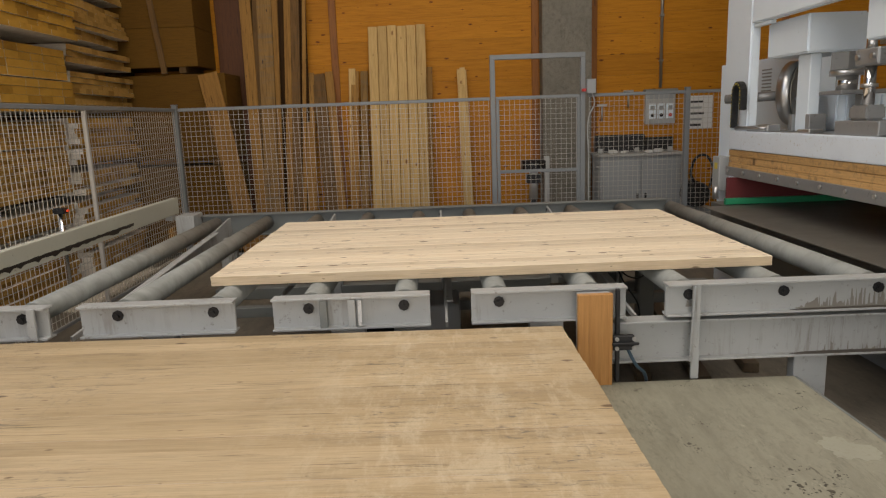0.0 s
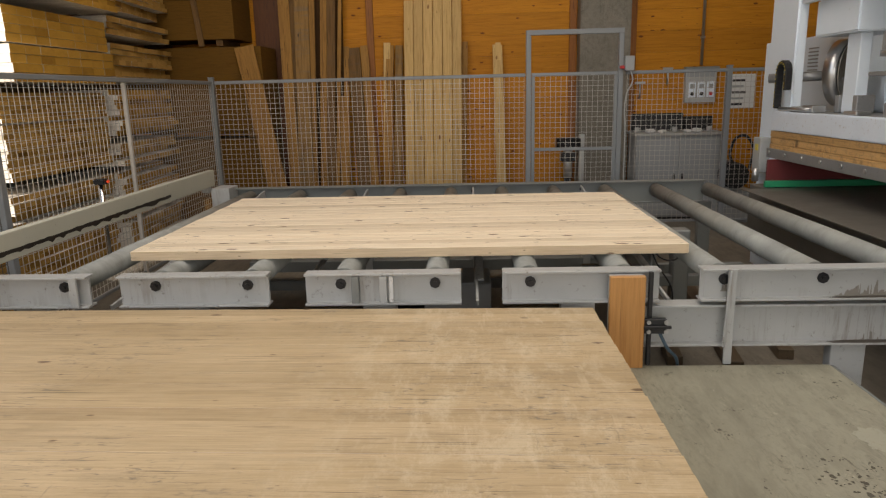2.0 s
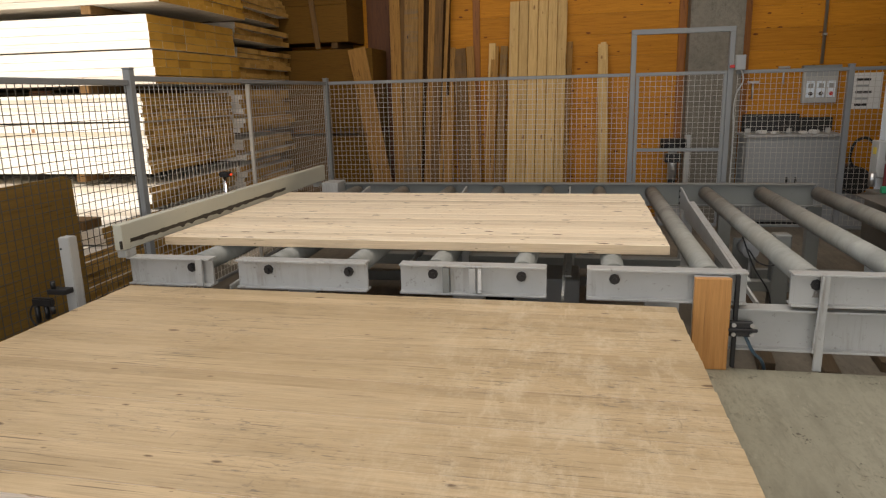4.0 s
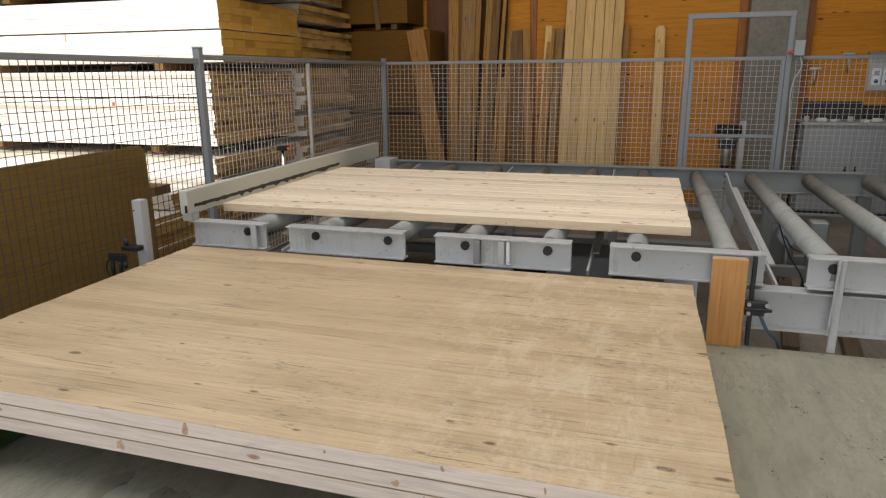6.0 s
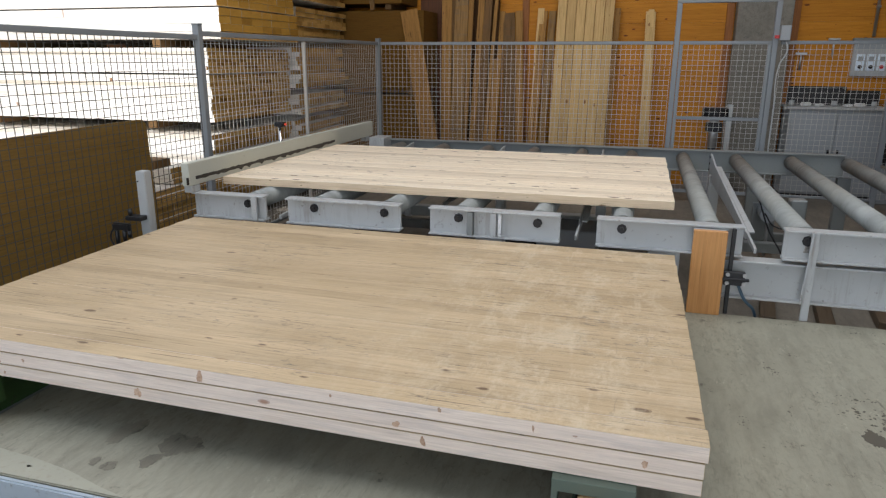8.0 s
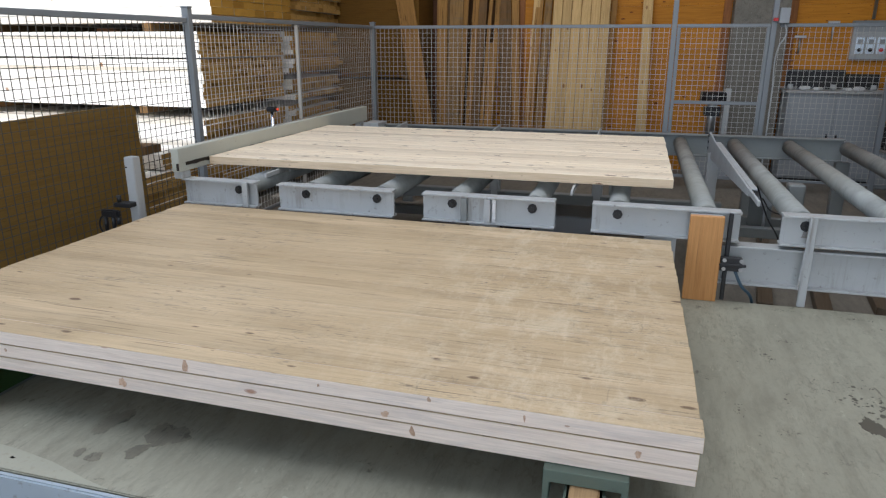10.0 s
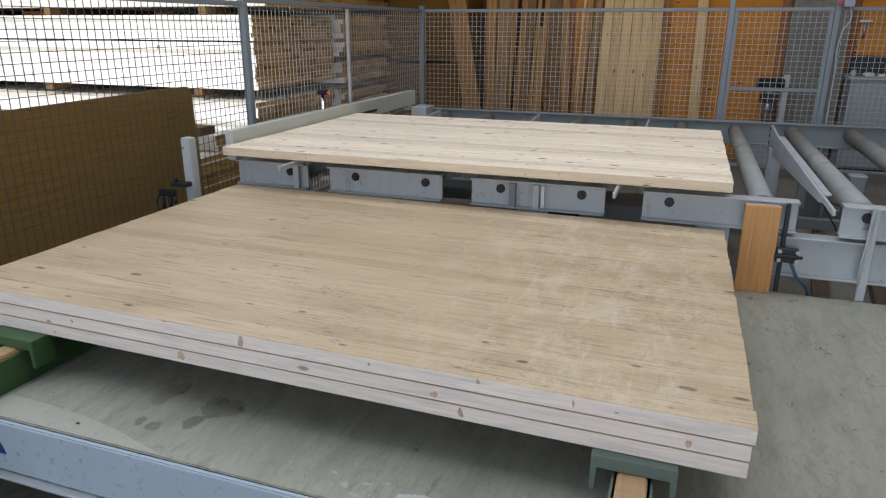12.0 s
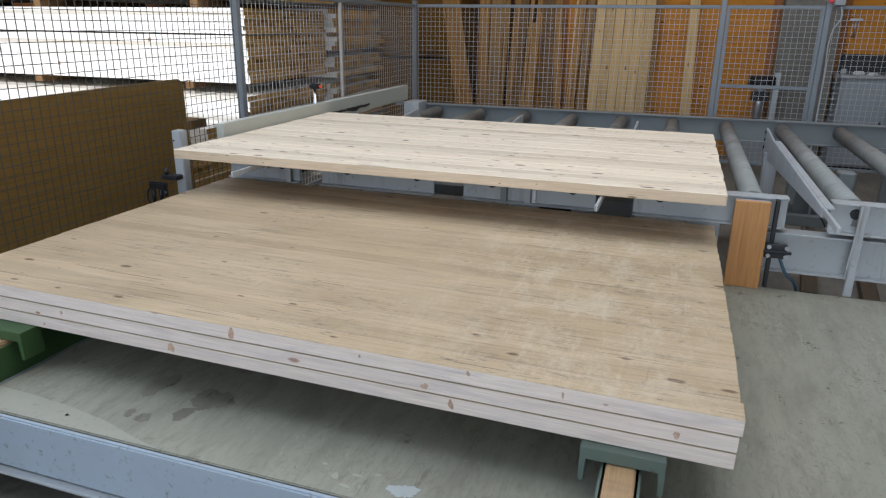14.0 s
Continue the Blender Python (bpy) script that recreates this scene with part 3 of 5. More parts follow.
for k, (x, y, a, b) in enumerate(((0.735, 2.60, 0.028, 0.05), (0.755, 2.55, 0.02, 0.02), (0.90, 2.385, 0.018, 0.012), (0.938, 2.295, 0.02, 0.012), (1.045, 2.36, 0.05, 0.03), (1.113, 2.195, 0.045, 0.06), (1.15, 2.115, 0.03, 0.03),
                                  (0.745, 2.165, 0.02, 0.028), (0.68, 1.87, 0.012, 0.01), (1.258, 3.19, 0.06, 0.02), (0.92, 3.22, 0.04, 0.015), (0.64, 2.95, 0.012, 0.008), (1.45, 3.07, 0.05, 0.04), (0.60, 2.485, 0.012, 0.01), (1.287, 2.65, 0.02, 0.014), (1.02, 2.24, 0.05, 0.04), (1.09, 2.12, 0.05, 0.05), (1.2, 2.3, 0.03, 0.03), (0.86, 2.78, 0.03, 0.02), (0.55, 2.02, 0.02, 0.03), (1.35, 2.9, 0.03, 0.02))):
    oil_specks(x, y, a, b, 20 + k)


deck_mark("oil_stain", blot(1.03, 2.02, 0.05, 0.085, 44), OIL, "dark oil stain soaked into the deck")


def support_rail(x, near, foot):
    s = thing("support_rail", "dark green steel rail with a worn timber strip on top", "support rail", "rails under the stacked panels")
    bm = bmesh.new()
    add_prism(bm, [(x - 0.06, foot), (x + 0.06, foot), (x + 0.06, 0.475), (x + 0.052, 0.475), (x + 0.052, foot + 0.012), (x - 0.052, foot + 0.012), (x - 0.052, 0.475), (x - 0.06, 0.475)], "y", near + 0.02, 3.15)
    part("channel", finish(bm), DARK_GREEN if x < -1 else GREEN_GREY, s)
    part("timber_strip", box(x - 0.044, x + 0.044, near, 3.13, foot + 0.014, 0.489, 0.006, 2), TIMBER, s, "scuffed tan timber strip")
    for y in (1.14, 2.95):
        t = 0.5335
        bm = bmesh.new()
        add_prism(bm, [(x - 0.125, t - 0.12), (x - 0.108, t - 0.12), (x - 0.104, t - 0.042), (x + 0.104, t - 0.042), (x + 0.108, t - 0.12), (x + 0.125, t - 0.12), (x + 0.125, t), (x - 0.125, t)], "y", y, y + 0.10)
        part("cross_plate", finish(bm, 0.002), DARK_GREEN if x < -1 else GREEN_GREY, s, "turned-down green cross plate")


support_rail(-2.475, 0.42, 0.002)
support_rail(0.003, 0.66, 0.347)

# ---- laminated panels ----
PANEL_L, PANEL_T = 3.19, 0.056


def laminated_panel(length, thick, depth, count, material, edge, label, group, seed, ragged, skew=0.0, joint=0.001, worn=0.0028):
    """A glued panel of lamellas that run along its length; its origin is the middle of its underside."""
    rnd = random.Random(seed)
    p = thing("laminated_panel", label, "timber panel", group)
    w = depth / count
    bm = bmesh.new()
    add_box(bm, -length / 2, length / 2, -w / 2 + joint, w / 2 - joint, 0, thick)
    bmesh.ops.recalc_face_normals(bm, faces=bm.faces)
    for f in bm.faces:
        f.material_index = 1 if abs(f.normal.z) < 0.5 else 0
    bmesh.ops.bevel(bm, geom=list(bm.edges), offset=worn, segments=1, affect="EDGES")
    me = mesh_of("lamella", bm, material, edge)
    for i in range(count):
        part("lamella", me, material, p, at=pose(rnd.uniform(-ragged, ragged) + skew * (2 * (i + 0.5) / count - 1), -depth / 2 + (i + 0.5) * w, rnd.uniform(-0.0009, 0.0009)))
    return p


KNOT = wood("edge_knot", (0.58, 0.40, 0.28), (0.38, 0.21, 0.12), (0.1, 0.05, 0.03), grain=(30, 30, 30), knots=0, vary=0.2)
# knots in the front edge of each panel of the stack, from the lowest up: along, up, half width, half height
EDGE_KNOTS = (((-0.364, 0.030, 0.017, 0.024), (0.75, 0.028, 0.011, 0.020), (-1.0, 0.02, 0.006, 0.006)),
              ((0.654, 0.020, 0.015, 0.014), (1.436, 0.022, 0.012, 0.013), (-0.9, 0.030, 0.008, 0.008)),
              ((-0.09, 0.024, 0.016, 0.024), (0.80, 0.040, 0.007, 0.011), (1.10, 0.026, 0.004, 0.016), (0.42, 0.03, 0.006, 0.006)))


def stacked_panels():
    for k in range(3):
        p = laminated_panel(3.155, 0.0526, 2.035, 20, PINE_DUSTY, PINE_EDGE, "dusty laminated pine panel with pale planed edges, lying in a stack" if k < 2 else "dusty scuffed laminated pine panel on top of a stack",
                            "panels in the stack", 20 + k, 0.0025, -0.027, 0.0006, 0.0016)
        p.matrix_basis = pose(-1.270 + (-0.008, -0.003, 0.0)[k], 2.208 + (0.004, 0.003, 0)[k], 0.535 + k * 0.0557 + (0.002 if k == 2 else 0), 0, 0, -1.0)
        for n, (u, v, ru, rv) in enumerate(EDGE_KNOTS[k]):
            bm = bmesh.new()
            add_prism(bm, [(a, b) for a, b in blot(u, v, ru, rv, 60 + 7 * k + n)], "y", -1.0181, -1.0171)
            part("knot", finish(bm), KNOT, p, "reddish-brown knot in the edge")


stacked_panels()
moving_panel = laminated_panel(PANEL_L, PANEL_T, 2.02, 19, PINE, PINE_SIDE_SHADED, "clean pale laminated pine panel carried by the conveyor", "", 5, 0.003)

# ---- roller conveyor ----
def conveyor():
    c = thing("roller_conveyor", "pale grey steel roller conveyor with worn steel rollers", "roller conveyor")
    runs = [(-2.923, -2.366), (-2.198, -1.387), (-1.19, -0.362), (-0.146, 0.669), (0.879, 2.55)]
    for a, b in runs:
        part("front_beam", profile_i(a, b, 3.335, 0.679, 0.853, 0.09), BEAM, c)
    part("lower_beam", profile_i(0.585, 2.55, 3.345, 0.43, 0.657, 0.11), BEAM, c, "lower pale grey beam")
    part("rear_beam", profile_i(-2.66, 1.985, 6.62, 0.66, 0.876, 0.11), BEAM_SHADED, c, "blue-grey rear beam")
    part("end_block", box(-2.842, -2.665, 6.44, 6.70, 0.72, 0.905, 0.004), BEAM, c, "pale blue-grey end block")
    bm = bmesh.new()
    add_rod(bm, (0, 3.46, 0), (0, 6.59, 0), 0.064, 26)
    add_rod(bm, (0, 3.405, 0), (0, 3.46, 0), 0.044, 20)
    roll = mesh_of("roller", finish(bm), ROLL)
    bm = bmesh.new()
    add_rod(bm, (0, 3.360, 0), (0, 3.380, 0), 0.029, 8)
    add_rod(bm, (0, 3.348, 0), (0, 3.362, 0), 0.012, 8)
    head = mesh_of("bolt", finish(bm), BOLT)
    for i in range(10):
        x = -2.5 + 0.5 * i
        r = part("roller", roll, ROLL, c, at=pose(x, 0, 0.792))
        if i != 6:
            part("bolt", head, BOLT, r)
        part("cap", box(-0.05, 0.05, 3.40, 3.45, -0.03, 0.052, 0.01), BEAM, r, "bearing cap")
    for x in (-2.42, 1.035):
        part("stiffener", box(x - 0.03, x + 0.012, 3.318, 3.334, 0.34 if x > 0 else 0.685, 0.856, 0.003), BEAM, c, "welded upright strip")
    bm = bmesh.new()
    add_prism(bm, [(1.008, 0.85), (1.018, 0.85), (1.000, 0.44), (0.990, 0.44)], "y", 3.308, 3.3165)
    part("brace", finish(bm, 0.002), BEAM, c, "slender leaning brace")
    # The left one is a dark strip added in place of a gap.
    for x in (-0.92, -0.772):
        part("stiffener", box(x - 0.02, x + 0.02, 3.336, 3.372, 0.688, 0.838, 0.003), BEAM_SHADED if x < -0.9 else BEAM, c, "chipped upright stiffener, the darker one a dark gap strip")
    part("chipped_strip", box(-0.738, -0.718, 3.327, 3.3335, 0.70, 0.838, 0.001), CHIPPED, c, "strip with flaked white paint")
    for x in (-2.7, -1.8, -0.8, 0.25, 1.67):
        part("leg", box(x - 0.09, x + 0.09, 3.37, 3.44, 0.0, 0.428 if x > 1 else 0.677, 0.004), BEAM, c)
    for x in (-2.4, -0.1, 1.2, 2.0):
        part("rear_leg", box(x - 0.06, x + 0.06, 6.63, 6.71, 0.0, 0.659, 0.004), BEAM_SHADED, c)
    part("crossbar", box(-2.8, 2.2, 5.0, 5.08, 0.28, 0.36, 0.004), BEAM_SHADED, c)
    for x in (1.28,):
        part("inner_post", box(x - 0.06, x + 0.06, 4.98, 5.1, 0.0, 0.72, 0.01), BEAM_SHADED, c, "round-edged grey inner post")
    for x, y in ((1.10, 5.35),):
        part("motor_bracket", box(x - 0.09, x + 0.09, y - 0.02, y + 0.0, 0.30, 0.62, 0.004), BEAM_SHADED, c)
        part("motor", rod((x, y - 0.22, 0.56), (x, y - 0.021, 0.56), 0.06, 18), BOX_GREY, c, "grey drive motor")
        part("motor_rod", rod((x + 0.02, y - 0.12, 0.499), (x + 0.02, y - 0.12, 0.20), 0.012, 8), STEEL, c)
    part("motor_rail", box(0.6, 1.9, 5.36, 5.42, 0.28, 0.36, 0.004), BEAM_SHADED, c)
    return c


conveyor()


def carriage():
    """Four tapered fingers on posts that lift the panel off the rollers and carry it forward; the origin is the fingers' pivot."""
    c = thing("transfer_carriage", "pale grey lifting carriage with four tapered fingers", "lifting carriage")
    for x, tip in ((-2.31, -2.91), (-1.287, -2.45), (-0.257, -2.90), (0.782, -2.90)):
        bm = bmesh.new()
        add_prism(bm, [(0.10, 0.06), (0.10, -0.15), (-0.05, -0.16), (tip + 0.35, -0.016), (tip + 0.35, 0.033), (-0.4, 0.036), (-0.02, 0.06)], "x", x - 0.032, x - 0.016)
        arm = part("finger", finish(bm, 0.003), BEAM, c)
        part("finger_tip", box(x - 0.028, x - 0.012, tip, tip + 0.349, 0.0, 0.032, 0.003), BEAM, arm, "slender finger tip")
        part("top_flange", box(x - 0.015, x + 0.024, tip + 0.352, -0.42, 0.022, 0.0335, 0.002), BEAM, arm, "narrow chipped top flange")
        for y, z in ((0.06, 0.03), (0.06, -0.03), (0.06, -0.09)):
            part("bolt", rod((x - 0.033, y, z), (x - 0.042, y, z), 0.013, 8), BOLT, arm)
        bm = bmesh.new()
        add_prism(bm, [(x - 0.05, -0.24), (x + 0.05, -0.24), (x + 0.05, -0.12), (x - 0.05, -0.12)], "z", -0.70, -0.082)
        part("post", finish(bm, 0.018, 2), BEAM, c, "rounded post")
    part("beam", box(-2.45, 0.9, -0.23, -0.13, -0.68, -0.57, 0.006), BEAM_SHADED, c)
    return c


carriage_thing = carriage()


def front_board():
    b = thing("guard_board", "varnished orange plywood board standing at the conveyor's front", "guard board")
    part("panel", box(0.394, 0.574, 3.262, 3.297, 0.346, 0.838, 0.003), PLY, b)
    part("edge_strip", box(0.398, 0.570, 3.2985, 3.333, 0.40, 0.835, 0.003), BEAM, b, "pale grey backing angle")


front_board()


def stop_rail():
    s = thing("stop_rail", "greenish grey steel stop rail with a greasy black slot", "stop rail")
    part("rail", box(-2.955, -2.895, 3.29, 6.70, 0.904, 1.062, 0.004), BEAM_GREEN, s)
    rnd = random.Random(31)
    lo = [(3.36 + 2.3 * i / 60, 0.942 - 0.02 * rnd.random() ** 3) for i in range(61)]
    hi = [(5.66 - 2.3 * i / 60, 0.961 + 0.006 * rnd.random()) for i in range(61)]
    bm = bmesh.new()
    add_prism(bm, lo + hi, "x", -2.8945, -2.8935)
    part("slot", finish(bm), GREASE, s, "black greasy slot")
    part("end_cap", box(-2.91, -2.896, 3.275, 3.289, 0.914, 0.964, 0.002), GREASE, s)
    for y in (3.36, 6.55):
        part("bracket", box(-2.96, -2.897, y - 0.05, y + 0.05, 0.854, 0.903, 0.004), BEAM, s)


stop_rail()

# ---- safety fence ----
FX, FY, FH = -3.475, 8.42, 1.975


def wire_mesh(length, z0, z1, pitch=0.06, material=None):
    """Welded wires along local x."""
    me_v, me_f = [], []

    def bar(x0, x1, y0, y1, za, zb):
        n = len(me_v)
        me_v.extend((x, y, z) for z in (za, zb) for y in (y0, y1) for x in (x0, x1))
        me_f.extend(tuple(n + i for i in f) for f in ((0, 2, 3, 1), (4, 5, 7, 6), (0, 1, 5, 4), (2, 6, 7, 3), (0, 4, 6, 2), (1, 3, 7, 5)))
    r = 0.002
    n = int(length / pitch)
    for i in range(n + 1):
        x = length * i / n
        bar(x - r, x + r, -r, r, z0, z1)
    m = int((z1 - z0) / pitch)
    for k in range(m + 1):
        z = z0 + (z1 - z0) * k / m
        bar(0, length, r, 3 * r, z - r, z + r)
    me = bpy.data.meshes.new("wire_mesh")
    me.from_pydata(me_v, [], me_f)
    me.materials.append(material or WIRE)
    return me


def fence_post(x, y, h, parent):
    p = part("post", box(x - 0.03, x + 0.03, y - 0.03, y + 0.03, 0.0, h, 0.004), FENCE, parent)
    part("cap", box(x - 0.033, x + 0.033, y - 0.033, y + 0.033, h, h + 0.012, 0.003), FENCE, p)
    part("foot", box(x - 0.07, x + 0.07, y - 0.05, y + 0.05, 0.0, 0.01, 0.002), FENCE, p)


def fence_run(x0, y0, x1, y1, label, wire=None, top=FH):
    f = thing("safety_fence", label, "fence", "safety fence bays")
    d = Vector((x1 - x0, y1 - y0, 0))
    ang = math.degrees(math.atan2(d.y, d.x))
    m = pose(x0, y0, 0, 0, 0, ang)
    L = d.length
    part("mesh", wire_mesh(L - 0.10, 0.15, top - 0.04, 0.06, wire), WIRE, f, "square welded wire mesh", at=m @ pose(0.05, 0, 0))
    part("top_rail", box(0.035, L - 0.035, -0.02, 0.02, top - 0.045, top - 0.005, 0.004), FENCE, f, at=m)
    part("bottom_rail", box(0.035, L - 0.035, -0.015, 0.015, 0.12, 0.15, 0.004), FENCE, f, at=m)
    return f


f = fence_run(FX, 4.36, FX, FY, "blue-grey safety fence bay with wire mesh along the conveyor's end")
fence_post(FX, FY, FH + 0.03, f)
part("middle_post", box(FX - 0.018, FX + 0.018, 6.2, 6.236, 0.1, FH - 0.05, 0.003), WIRE, f, "thin galvanised stiffener")
f = fence_run(FX, -0.5, FX, 4.36, "blue-grey safety fence bay with wire mesh beside the stack", WIRE_BACKLIT, 1.945)
fence_post(FX, 4.36, 2.015, f)
f = fence_run(FX, FY, 0.41, FY, "blue-grey safety fence bay with wire mesh before leaning planks")
f = fence_run(1.545, FY, 3.6, FY, "blue-grey safety fence bay with wire mesh before a cabinet")
fence_post(2.80, FY, FH + 0.02, f)


def gate():
    g = thing("fence_gate", "closed blue-grey wire mesh gate in a tall frame", "gate")
    for x in (0.412, 1.511):
        part("gate_post", box(x - 0.03, x + 0.03, FY - 0.03, FY + 0.03, 0, 2.405, 0.004), FENCE, g)
    part("lintel", box(0.382, 1.541, FY - 0.03, FY + 0.03, 2.405, 2.465, 0.004), FENCE, g)
    leaf = part("gate_leaf", wire_mesh(0.95, 0.15, 1.93), WIRE, g, "wire mesh leaf", at=pose(0.487, FY - 0.01, 0))
    for a in ((-0.04, 0.99, 1.93, 1.97), (-0.04, 0.99, 1.035, 1.075), (-0.04, 0.99, 0.12, 0.16)):
        part("leaf_rail", box(a[0], a[1], -0.02, 0.02, a[2], a[3], 0.003), FENCE, leaf)
    for x in (-0.02, 0.97):
        part("leaf_stile", box(x - 0.02, x + 0.02, -0.021, 0.021, 0.161, 1.929, 0.003), FENCE, leaf)
    sw = part("switch_box", box(1.545, 1.655, FY - 0.10, FY - 0.02, 1.97, 2.14, 0.006), BOX_GREY, g, "grey gate switch box")
    part("key", box(1.49, 1.54, FY - 0.09, FY - 0.045, 1.995, 2.03, 0.005), RED_PLASTIC, sw, "red switch key")
    hose("cable", [(1.62, FY - 0.06, 1.97), (1.64, FY - 0.08, 1.85), (1.58, FY - 0.06, 1.70), (1.58, FY - 0.05, 1.2), (1.58, FY - 0.05, 0.3)], 0.008, BEAM, g, "grey cable")


gate()

# ---- leaning planks by the wall ----
def leaning(top_x, foot_x, width, height, material, label, thick=0.03, foot_y=9.22, top_y=9.62, category="plank", name="leaning_plank"):
    """A board that stands on the floor and leans on the wall."""
    height = height + 0.035
    lean = math.degrees(math.atan2(top_y - foot_y, height))
    tilt = math.degrees(math.atan2(top_x - foot_x, height))
    length = math.hypot(math.hypot(height, top_y - foot_y), top_x - foot_x)
    bm = box(-width / 2, width / 2, 0, thick, 0, length, 0.003)
    solid(name, bm, material, label, category, "planks leaning on the wall", at=pose(foot_x, foot_y, 0.012, -lean, tilt, 0))


OLD = "weathered brown plank leaning on the orange wall"
MID = "brown sawn plank leaning on the orange wall"
NEWP = "pale pine plank leaning on the orange wall"
leaning(-2.822, -2.737, 0.150, 4.2, PLANK, "tall brown sawn plank leaning on the orange wall")
leaning(-2.650, -2.758, 0.068, 4.2, PLANK_OLD, "tall narrow dark plank leaning on the wall", foot_y=9.28)
leaning(-2.533, -2.579, 0.195, 4.3, PLANK_GREY, "wide tall plank with grey patches leaning on the wall", foot_y=9.16)
leaning(-2.394, -2.490, 0.092, 4.2, PLANK, "tall narrow brown plank leaning on the wall", foot_y=9.25)
leaning(-2.201, -2.357, 0.088, 4.25, PLANK, "tall narrow brown plank leaning on the wall", foot_y=9.19)
leaning(-2.099, -2.261, 0.119, 4.3, PLANK_OLD, "tall grey weathered plank leaning on the wall", foot_y=9.22)
leaning(-1.967, -2.183, 0.049, 4.2, PLANK, "thin tan lath leaning on the wall", foot_y=9.27)
# Dark strips added behind the gaps, where the wall is only shaded.
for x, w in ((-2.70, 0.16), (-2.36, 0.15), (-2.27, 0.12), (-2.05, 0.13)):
    leaning(x, x - 0.09, w, 4.1, GAP_SHADE, "tall dark strip added for shade between the planks", foot_y=9.40, top_y=9.66)
leaning(-2.018, -2.059, 0.128, 2.372, PLANK, MID)
leaning(-1.896, -1.732, 0.171, 2.353, PLANK_OLD, "wide grey-brown plank leaning on the orange wall", foot_y=9.14)
leaning(-1.748, -1.595, 0.105, 2.378, PLANK, MID, foot_y=9.20)
leaning(-1.426, -1.480, 0.092, 2.409, PLANK_PALE, NEWP, foot_y=9.28)
leaning(-1.387, -1.466, 0.105, 2.373, PLANK, MID, foot_y=9.22)
leaning(-1.260, -1.327, 0.100, 2.369, PLANK_GREY, "narrow grey-brown plank leaning on the orange wall")
for i in range(6):
    leaning(-1.113 + 0.131 * i, -1.142 + 0.1315 * i, 0.124, 2.95 + 0.006 * (i % 3), PLANK_PALE, "pale knotty pine plank in a row of six", thick=0.045, foot_y=9.2 + 0.004 * (i % 2))
leaning(-0.353, -0.414, 0.077, 2.394, PLANK, MID, foot_y=9.27)
leaning(0.095, 0.141, 0.115, 2.338, PLANK_PALE, "single pale pine plank leaning on the wall")
leaning(0.095, 0.135, 0.075, 2.37, PLANK_PALE, "narrow pale lath behind a pine plank", foot_y=9.27)
leaning(0.045, 0.090, 0.045, 2.345, PLANK_PALE, "narrow pale lath behind a pine plank", foot_y=9.29)
leaning(-3.18, -2.74, 0.25, 2.36, PLANK, "brown fibreboard strip leaning on a stack of sheets", thick=0.02, foot_y=8.72, top_y=8.86, category="board", name="leaning_board")


solid("batten_strip", box(-0.035, 0.035, 0, 0.03, 0, 1.75, 0.003), PLANK_OLD, "thin batten leaning on the upper sheet stack", "batten", at=pose(-3.72, 8.862, 2.416, 0, -6, 0))


# ---- stacks of sheets in the corner ----
def sheet_stack(x0, x1, y0, y1, z0, z1, label, bands):
    s = thing("sheet_stack", label, "sheet stack", "stacks of brown sheets")
    n = bands
    for k in range(n):
        a, b = z0 + (z1 - z0) * k / n, z0 + (z1 - z0) * (k + 1) / n
        o = 0.006 * math.sin(7 * k + x0)
        part("pack", box(x0 + o, x1 + o, y0 - o, y1, a + 0.001, b - 0.002, 0.004), SHEET, s, at=pose(0, 0, 0))
    for x in (x0 + 0.2, x1 - 0.25):
        part("bearer", box(x, x + 0.09, y0 + 0.02, y1 - 0.02, z0 - 0.08, z0 - 0.001, 0.004), PLANK_OLD, s)


sheet_stack(-4.75, -2.98, 8.92, 9.6, 0.09, 1.24, "brown fibreboard sheets stacked in the dim corner", 3)
sheet_stack(-4.75, -2.98, 8.92, 9.6, 1.33, 2.41, "brown fibreboard sheets stacked in the dim corner", 1)
sheet_stack(-4.70, -3.30, 8.90, 9.62, 2.50, 3.95, "brown fibreboard sheets with a dividing batten, high in the corner", 3)


# ---- lumber bundles ----
def lumber_bundle(x0, x1, y0, y1, z0, z1, h, w, material, label, seed, jitter=0.02, bearers=True):
    """A bundle of boards that lie along x, with bearers under it."""
    rnd = random.Random(seed)
    b = thing("lumber_bundle", label, "lumber bundle", "bundles of sawn lumber")
    z0, z1 = z0 * 1.012, z1 * 1.012
    rows, cols = max(1, round((z1 - z0) / h)), max(1, round((y1 - y0) / w))
    bh, bw = (z1 - z0) / rows, (y1 - y0) / cols
    bm = bmesh.new()
    add_box(bm, x0, x1, -bw / 2 + 0.002, bw / 2 - 0.002, 0.0008, bh - 0.0018)
    finish(bm)
    for fc in bm.faces:
        fc.material_index = 1 if abs(fc.normal.x) > 0.5 else 0
    me = mesh_of("board", bm, LUMBER, LUMBER_GOLD if material is LUMBER_GOLD else LUMBER_END)
    for r in range(rows):
        off = -abs(rnd.gauss(0, jitter))
        for c in range(cols):
            off -= abs(rnd.gauss(0, jitter * 0.25))
            part("board", me, material, b, at=pose(off, y0 + (c + 0.5) * bw + rnd.uniform(-1, 1) * 0.003, z0 + r * bh))
    if bearers:
        for x in (x0 + 0.5, (x0 + x1) / 2, x1 - 0.75):
            part("bearer", box(x - 0.05, x + 0.05, y0 + 0.01, y1 - 0.01, z0 - 0.075, z0 - 0.001, 0.003), PLANK_OLD, b, "dark timber bearer")
    return b


WL = "bundle of pale sawn boards stacked in daylight"
GL = "bundle of golden sawn beams on the lumber pile"
